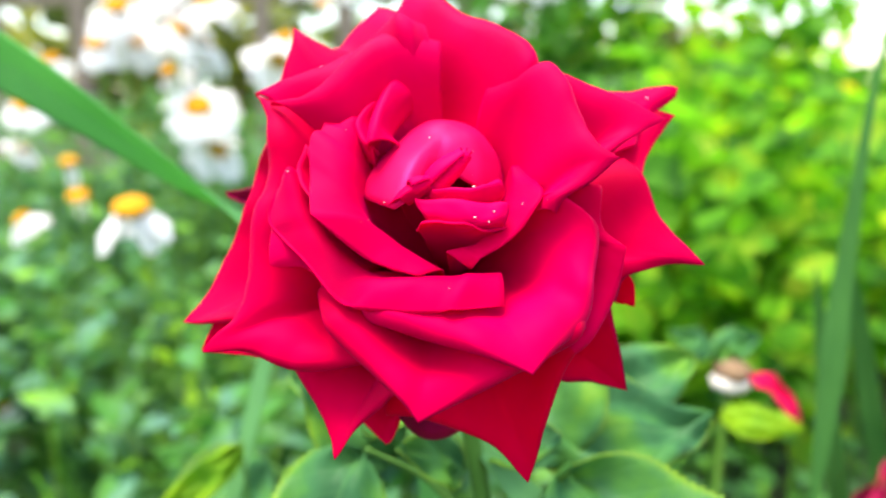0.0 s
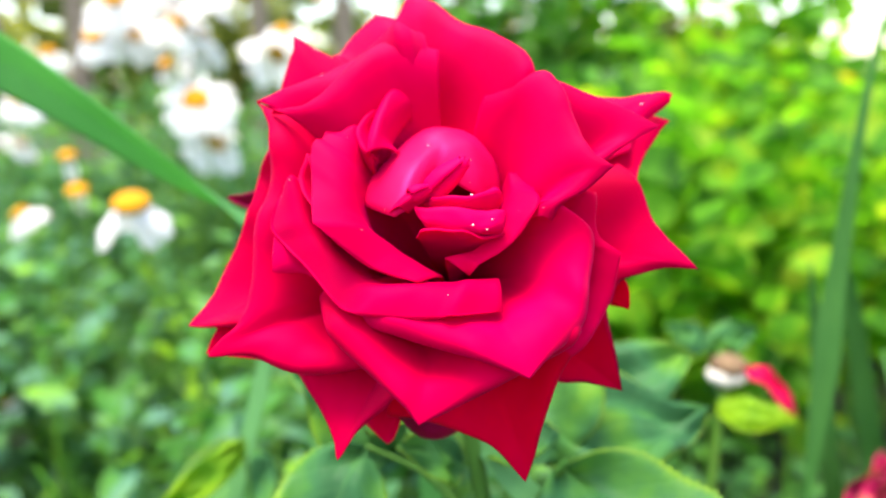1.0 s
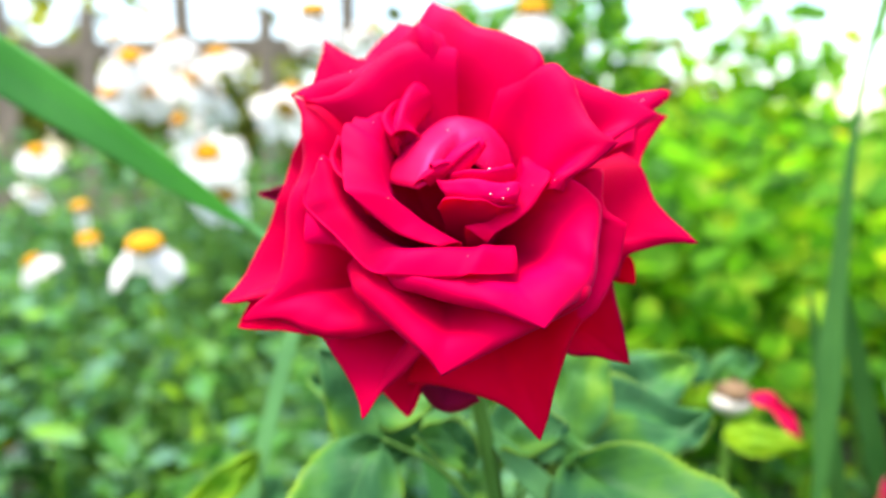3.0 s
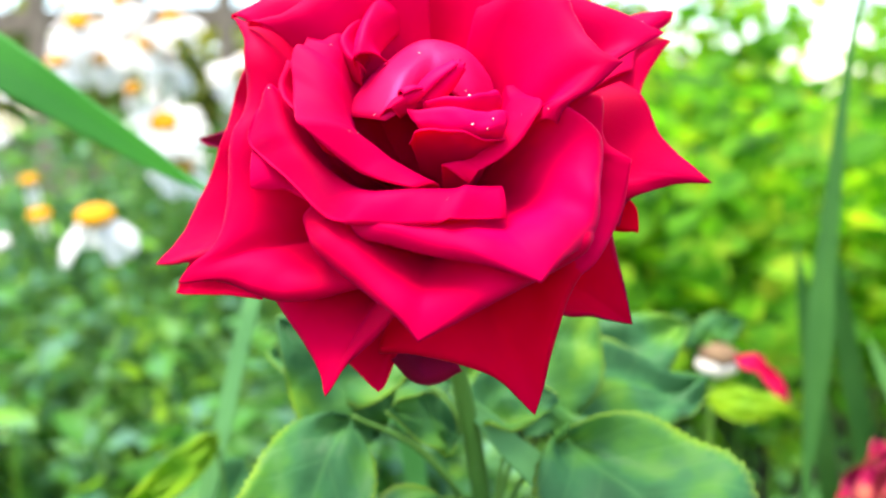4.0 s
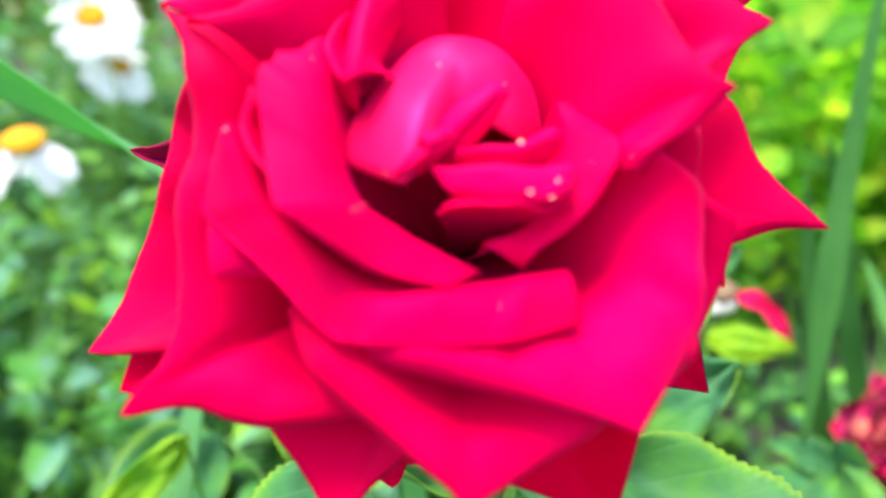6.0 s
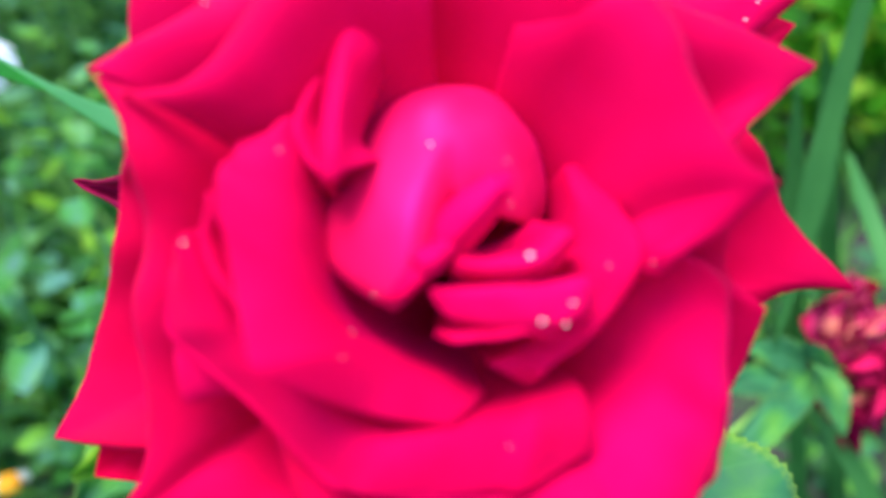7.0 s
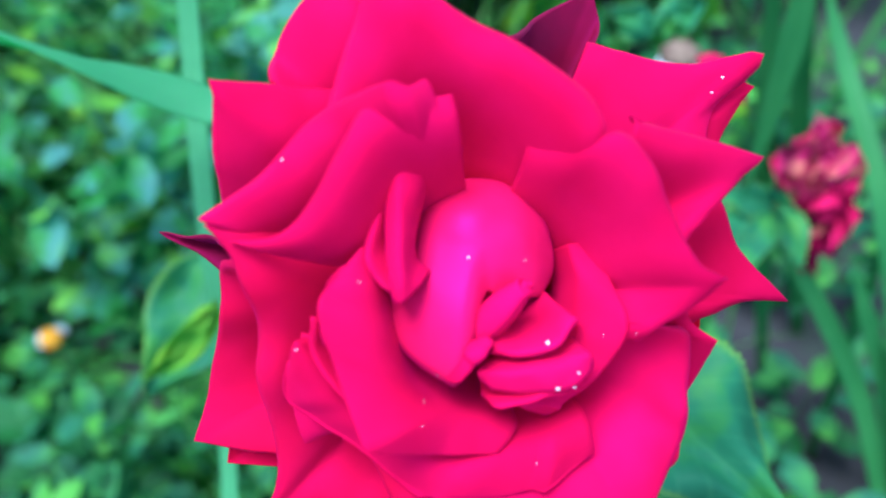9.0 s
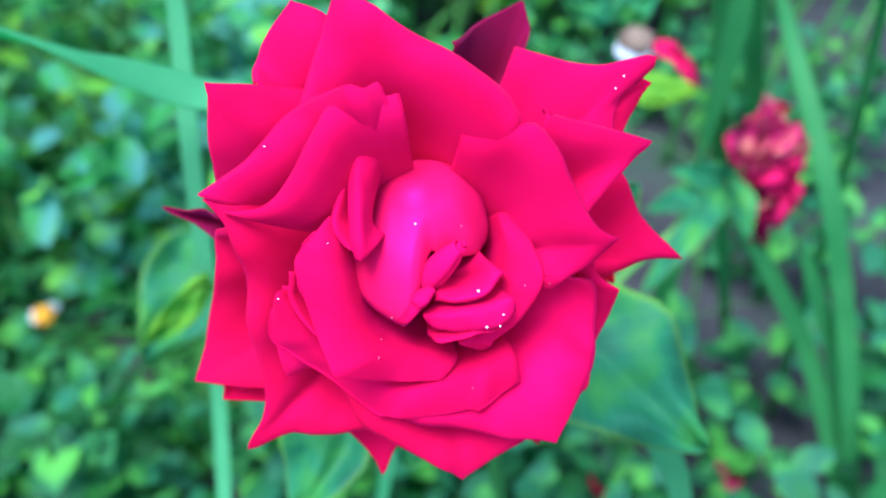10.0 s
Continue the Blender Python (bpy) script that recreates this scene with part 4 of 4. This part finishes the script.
def daisy(at, face, size, droop=20, rays=17, gap=0.0, seed=0, label="", bare=False):
    rnd = random.Random(seed)
    at = Vector(at)
    q = Vector(face).normalized().to_track_quat("Z", "Y")
    thing = tagged(new("daisy"), label or "tall white ox-eye daisy with an orange-yellow centre", "daisy", "daisies in the flower bed")
    foot = Vector((at.x + rnd.uniform(-0.05, 0.05), at.y + 0.05 + rnd.uniform(-0.03, 0.05), -0.01))
    neck = at - (q @ Vector((0, 0, 1))) * 0.03
    if neck.z < 0.05:
        neck.z = 0.05
    part("stem", tube([foot, foot.lerp(neck, 0.5) + Vector((0.01, 0.01, 0)), neck, at], (0.0022, 0.0016), 6), STEM, thing)
    bm = bmesh.new()
    bmesh.ops.create_uvsphere(bm, u_segments=18, v_segments=9, radius=0.36 * size * 0.5)
    for v in bm.verts:
        v.co.z *= 0.5
        v.co *= 1 + 0.06 * noise.noise(v.co * 900)
        v.co = at + q @ v.co
    part("disc", bm, DISC, thing, "domed orange-yellow centre")
    for k in range(rays):
        if rnd.random() < gap:
            continue
        a = 2 * math.pi * k / rays + rnd.uniform(-0.09, 0.09)
        way = q @ Vector((math.cos(a), math.sin(a), 0))
        if bare and (way.y < -0.72 or way.y > 0.8):
            continue
        turn = Matrix.Rotation(a, 4, "Z") @ Matrix.Rotation(radians(droop + rnd.uniform(-12, 14)), 4, "Y") @ Matrix.Rotation(radians(rnd.uniform(-18, 18)), 4, "X")
        s = size * 0.5 * rnd.uniform(0.78, 0.95)
        ob = new("ray_petal", RAY)
        ob.parent = thing
        ob.matrix_basis = Matrix.Translation(at) @ q.to_matrix().to_4x4() @ turn @ Matrix.Translation((0.08 * size, 0, 0)) @ Matrix.Scale(s, 4)
    if bare:
        # young leaves up the stalk
        for k in range(9):
            p = foot.lerp(neck, 0.95 - 0.06 * k)
            a = 2.4 * k
            part("leaf", leaf_mesh(p, p + Vector((0.022 * math.cos(a), 0.022 * math.sin(a), 0.014)), (0, -0.5, 0.85), 0.012, teeth=8, seed=70 + k), YELLOW_LEAF, thing)
    return thing


DAISIES = [
    ((-0.373, 0.981, 0.539), (0.1, -0.75, 0.65), 0.12, 5, 0.0),
    ((-0.352, 1.0, 0.474), (0.2, 0.75, 0.5), 0.11, 15, 0.0),
    ((-0.277, 0.484, 0.4585), (0.05, -0.35, 0.93), 0.090, 40, 0.0),
    ((-0.60, 0.90, 0.486), (0.2, 0.6, 0.6), 0.06, 10, 0.0),
    ((-0.56, 0.80, 0.40), (-0.5, -0.3, 0.8), 0.07, 35, 0.1),
    ((-0.52, 0.65, 0.205), (-0.2, -0.3, 0.9), 0.05, 30, 0.4),
    ((-0.54, 1.15, 0.668), (0.1, 0.5, 0.8), 0.13, 20, 0.0),
    ((-0.44, 1.12, 0.672), (0.0, 0.5, 0.8), 0.13, 20, 0.0),
    ((-0.41, 1.15, 0.64), (0.3, 0.5, 0.7), 0.13, 25, 0.0),
    ((-0.49, 1.2, 0.60), (-0.2, -0.5, 0.8), 0.09, 45, 0.1),
    ((-0.185, 0.90, 0.735), (0.0, -0.25, 0.95), 0.12, 42, 0.1),
    ((-0.115, 0.95, 0.712), (0.2, 0.5, 0.8), 0.08, 30, 0.0),
    ((0.115, 0.82, 0.716), (0.0, -0.25, 0.95), 0.12, 42, 0.1),
    ((-0.26, 1.05, 0.61), (0.2, 0.6, 0.6), 0.12, 15, 0.0),
    ((-0.30, 1.3, 0.66), (0.0, -0.5, 0.8), 0.09, 20, 0.0),
    ((-0.62, 0.95, 0.545), (0.3, -0.5, 0.8), 0.08, 20, 0.0),
    ((-0.06, 1.4, 0.80), (0.0, 0.3, 0.9), 0.08, 20, 0.0),
    ((0.03, 1.5, 0.82), (0.0, -0.3, 0.9), 0.08, 30, 0.0),
    ((-0.511, 1.050, 0.695), (0.1, -0.5, 0.8), 0.11, 25, 0.0),
    ((-0.463, 1.100, 0.733), (-0.2, -0.2, 0.8), 0.10, 40, 0.0),
    ((-0.401, 1.000, 0.649), (0.3, 0.2, 0.8), 0.10, 30, 0.0),
    ((-0.548, 1.050, 0.638), (0.0, -0.4, 0.8), 0.09, 35, 0.0),
    ((-0.399, 1.150, 0.710), (-0.1, -0.3, 0.8), 0.11, 20, 0.0),
    ((-0.498, 1.100, 0.645), (0.2, -0.6, 0.8), 0.10, 25, 0.0),
    ((-0.75, 1.3, 0.63), (0.0, -0.3, 0.9), 0.09, 30, 0.0),
    ((-0.66, 1.5, 0.75), (0.0, 0.3, 0.9), 0.09, 30, 0.0),
]
for k, (at, face, size, droop, gap) in enumerate(DAISIES):
    daisy(at, face, size, droop, rays=28 if k == 2 else 17, gap=gap, seed=k, bare=k == 2)
for k, (at, face, size, droop, gap) in enumerate((((-0.55, 0.924, 0.4634), (0, -0.3, 0.95), 0.075, 70, 0.93), ((-0.52, 0.88, 0.418), (0.1, -0.4, 0.9), 0.085, 72, 0.93), ((-0.344, 0.413, 0.10), (0.3, -0.5, 0.8), 0.056, 45, 0.7), ((-0.44, 0.60, 0.232), (0, -0.4, 0.9), 0.05, 70, 0.85), ((-0.21, 1.2, 0.71), (0, -0.4, 0.9), 0.07, 70, 0.8), ((-0.62, 1.25, 0.76), (0, -0.4, 0.9), 0.07, 70, 0.8))):
    daisy(at, face, size, droop, gap=gap, seed=100 + k, label="faded daisy with an orange centre and few shrunken petals")


# ---- low growth: many small leaves ----
def leaf_stuff(name, label, mat, plants, seed, tilt=0.25):
    """plants: rows of x, y, height, leaves, leaf length, width ratio, spread."""
    rnd = np.random.RandomState(seed)
    verts, faces = [], []
    shape = ((0, 0), (0.28, 0.36), (0.62, 0.40), (0.88, 0.20), (1.0, 0))
    for x, y, h, count, size, ratio, spread in plants:
        top = np.array((x + rnd.normal(0, 0.12) * h, y + rnd.normal(0, 0.12) * h, h))
        foot = np.array((x, y, 0.0))
        n0 = len(verts)
        for p in (foot, top):
            verts += [tuple(p + (-0.0012, 0, 0)), tuple(p + (0.0012, 0.0006, 0)), tuple(p + (0, 0.0015, 0))]
        faces += [(n0 + a, n0 + (a + 1) % 3, n0 + 3 + (a + 1) % 3, n0 + 3 + a) for a in range(3)]
        for _ in range(int(count)):
            t = rnd.uniform(0.15, 1.0) ** 0.7
            a = rnd.uniform(0, 2 * np.pi)
            s = size * rnd.uniform(0.6, 1.25)
            lift = rnd.uniform(-0.35, 0.75)
            d = np.array((np.cos(a), np.sin(a), lift))
            d /= np.linalg.norm(d)
            side = np.cross(d, (rnd.normal(0, tilt), rnd.normal(0, tilt), 1))
            side /= np.linalg.norm(side)
            up = np.cross(side, d)
            o = foot + (top - foot) * t + d * spread * rnd.uniform(0.1, 1.0)
            bend, cup = rnd.uniform(0.0, 0.35), rnd.uniform(0.05, 0.35)
            n0 = len(verts)
            for k, (l, w) in enumerate(shape):
                m = o + d * (l * s) - up * (bend * s * l * l)
                verts.append(tuple(m))
                if 0 < k < 4:
                    verts.append(tuple(m + side * (w * ratio * s) + up * (cup * w * s)))
                    verts.append(tuple(m - side * (w * ratio * s) + up * (cup * w * s)))
            b = n0
            faces += [(b, b + 2, b + 1), (b, b + 1, b + 3), (b + 1, b + 2, b + 5, b + 4), (b + 3, b + 1, b + 4, b + 6), (b + 4, b + 5, b + 8, b + 7), (b + 6, b + 4, b + 7, b + 9), (b + 7, b + 8, b + 10), (b + 9, b + 7, b + 10)]
    me = bpy.data.meshes.new(name)
    me.from_pydata(verts, [], faces)
    for p in me.polygons:
        p.use_smooth = True
    me.materials.append(mat)
    return tagged(new(name, me), label, "foliage", kind="stuff")


rnd = np.random.RandomState(5)
rows = []
for _ in range(420):
    y = rnd.uniform(0.42, 2.3)
    x = rnd.uniform(-0.25 - 0.75 * y, 0.0 + 0.15 * y)
    h = min(rnd.uniform(0.10, 0.30) + 0.10 * min(y, 1.2), 0.42)
    if math.hypot(x + 0.33, y - 0.38) > 0.10 and math.hypot(x + 0.40, y - 0.48) > 0.11:
        rows.append((x, y, h, 24, 0.042, 0.75, 0.04))
# taller growth round the stalks of the daisies
for _ in range(110):
    y = rnd.uniform(1.25, 2.1)
    rows.append((rnd.uniform(-0.85, -0.10) * y, y, rnd.uniform(0.36, 0.58), 20, 0.05, 0.6, 0.06))
# the bed goes on to both sides
more = np.random.RandomState(77)
for _ in range(520):
    x, y = more.uniform(-2.6, 2.6), more.uniform(-1.2, 3.0)
    if abs(x) > 0.45 + 0.85 * max(0, y) or y < -0.25:
        rows.append((x, y, more.uniform(0.10, 0.28), 22, 0.037, 0.8, 0.035))
leaf_stuff("leafy_plants", "dense low garden plants with mid-green and blue-green leaves", COVER, rows, 1)
rows = []
for _ in range(330):
    x, y = rnd.uniform(-0.55, 0.62), rnd.uniform(-0.12, 0.75)
    if x > 0.09 and rnd.rand() < (0.7 if y > 0.2 else 0.3) or math.hypot(x + 0.33, y - 0.38) < 0.10:
        continue
    rows.append((x, y, rnd.uniform(0.03, 0.16), 19, 0.031, 0.75, 0.035))
for _ in range(130):
    rows.append((rnd.uniform(-0.55, 0.0), rnd.uniform(-0.1, 0.5), rnd.uniform(0.015, 0.05), 12, 0.034, 0.8, 0.03))
leaf_stuff("ground_cover", "small green leaves covering the soil under the rose", UNDER, rows, 2)


def roof(x, y):
    """How high the growth stands there: low where the sky shows between the shrubs."""
    r = x / (y + 0.15)
    if 0.48 < r < 0.64:
        return 0.60 + 0.04 * y
    return 0.57 + 0.10 * y if 0.29 < r < 0.43 else 9.0


# growth nearer the middle takes the leaf colour darkened for shade
rows, shady = [], []
for _ in range(300):
    y = rnd.uniform(0.75, 2.4)
    x = rnd.uniform(0.12 * y, 1.0 * y + 0.1)
    row = (x, y, min(roof(x, y) - 0.12, rnd.uniform(0.25, 0.52) * (0.7 + 0.35 * min(1.6, y))), 22, 0.058, 1.0, 0.075)
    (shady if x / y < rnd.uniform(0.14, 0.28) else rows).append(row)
for _ in range(150):
    y = rnd.uniform(1.9, 2.6)
    x = rnd.uniform(0.0, 2.1)
    row = (x, y, min(roof(x, y) - 0.17, rnd.uniform(0.6, 1.15) - 0.15 * max(0, x - 0.7)), 52, 0.066, 1.0, 0.115)
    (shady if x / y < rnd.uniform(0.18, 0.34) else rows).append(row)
leaf_stuff("shrub_foliage", "yellow-green shrub leaves beyond the rose, sunlit tone in their colour", SHRUB, rows, 3, tilt=1.2)
leaf_stuff("shrub_foliage", "darker green shrub leaves beyond the rose, shade in their colour", SHADE, shady, 6, tilt=1.2)

# ---- yellow leaves in the shrubs, their sunlit glint put into the colour ----
SUNNY = leafy("sunlit_yellow_shrub_leaf", [(0.60, 0.42, 0.01), (0.78, 0.66, 0.03)], trans=0.5, scale=40)
rows = []
for _ in range(14):
    y = rnd.uniform(1.7, 2.1)
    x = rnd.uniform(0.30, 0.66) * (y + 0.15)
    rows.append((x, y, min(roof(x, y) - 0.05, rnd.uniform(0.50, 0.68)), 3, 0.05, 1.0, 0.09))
leaf_stuff("sunlit_yellow_leaves", "bright yellow leaves scattered in the shrubs, coloured as if sunlit", SUNNY, rows, 9, tilt=1.2)

# ---- grass ----
verts, faces = [], []
for _ in range(4200):
    y = rnd.uniform(0.25, 2.2)
    x = rnd.uniform(-0.6 * y - 0.1, 0.9 * y + 0.15)
    if math.hypot(x + 0.33, y - 0.38) < 0.12 or x > 0.06 and (rnd.rand() < 0.88 if y < 0.75 else y < 1.3 and rnd.rand() < 0.5):
        continue
    h = rnd.uniform(0.08, 0.30) + (0.10 if x < -0.1 and y > 0.5 else 0)
    a, lean = rnd.uniform(0, 6.28), rnd.uniform(0.1, 0.9) * h
    w = rnd.uniform(0.0015, 0.004)
    s = np.array((-np.sin(a), np.cos(a), 0)) * w
    n0 = len(verts)
    for t in (0, 0.4, 0.75, 1.0):
        m = np.array((x + np.cos(a) * lean * t * t, y + np.sin(a) * lean * t * t, h * (t - 0.25 * t * t * lean / h)))
        k = 1.0 - t ** 2 * 0.97
        verts += [tuple(m - s * k), tuple(m + s * k)]
    faces += [(n0 + 2 * i, n0 + 2 * i + 1, n0 + 2 * i + 3, n0 + 2 * i + 2) for i in range(3)]
for _ in range(9000):
    x, y = more.uniform(-5, 5), more.uniform(-4, 4.5)
    if abs(x) < 0.5 + 0.9 * max(0, y) and -0.3 < y < 2.8:
        continue
    h, a, w = more.uniform(0.06, 0.18), more.uniform(0, 6.28), more.uniform(0.002, 0.006)
    lean = more.uniform(0.2, 0.8) * h
    s = np.array((-np.sin(a), np.cos(a), 0)) * w
    n0 = len(verts)
    for t in (0, 0.5, 1.0):
        m = np.array((x + np.cos(a) * lean * t * t, y + np.sin(a) * lean * t * t, h * t))
        verts += [tuple(m - s * (1 - 0.95 * t * t)), tuple(m + s * (1 - 0.95 * t * t))]
    faces += [(n0 + 2 * i, n0 + 2 * i + 1, n0 + 2 * i + 3, n0 + 2 * i + 2) for i in range(2)]
me = bpy.data.meshes.new("grass")
me.from_pydata(verts, [], faces)
me.materials.append(GRASS)
tagged(new("grass", me), "long thin green grass among the plants", "grass", kind="stuff")

# ---- fence ----
fence = tagged(new("fence"), "weathered dark wooden fence behind the flower bed", "fence")
x = -3.4
k = 0
while x < 0.6:
    bm = bmesh.new()
    bmesh.ops.create_cube(bm, size=1)
    h = 1.25 + 0.3 * noise.noise(Vector((k * 1.7, 0, 0)))
    wide = 0.09 + 0.06 * noise.noise(Vector((k * 4.1, 3, 0)))
    for v in bm.verts:
        v.co = Vector((v.co.x * wide, v.co.y * 0.025, (v.co.z + 0.5) * h))
        if v.co.z > 0.5:
            v.co.x *= 0.8
    bmesh.ops.bevel(bm, geom=bm.edges[:], offset=0.004, segments=1, affect="EDGES")
    ob = part("picket", bm, WOOD, fence, smooth=False)
    ob.location = (x, 3.3, -0.01)
    ob.rotation_euler = (0, radians(6.0 * noise.noise(Vector((k * 2.3, 5, 0)))), 0)
    x += 0.48 + 0.26 * noise.noise(Vector((k * 3.1, 9, 0)))
    k += 1
for z in (0.35, 1.02):
    bm = bmesh.new()
    bmesh.ops.create_cube(bm, size=1)
    for v in bm.verts:
        v.co = Vector((v.co.x * 4.2 - 1.4, v.co.y * 0.05 + 3.34, v.co.z * 0.09 + z))
    part("rail", bm, WOOD, fence, smooth=False)

# ---- hedge beyond the fence ----
rows = []
for _ in range(105):
    x, y = rnd.uniform(-5.0, 2.6), rnd.uniform(4.2, 5.4)
    tall = rnd.uniform(0.7, 1.15) if -2.3 < x < -0.9 else min(roof(x, y) - 0.25, rnd.uniform(0.7, 1.75))
    rows.append((x, y, tall, 34, 0.16, 0.9, 0.22))
leaf_stuff("hedge", "loose hedge of dull green and yellowing leaves beyond the fence", HEDGE, rows, 4, tilt=1.0)
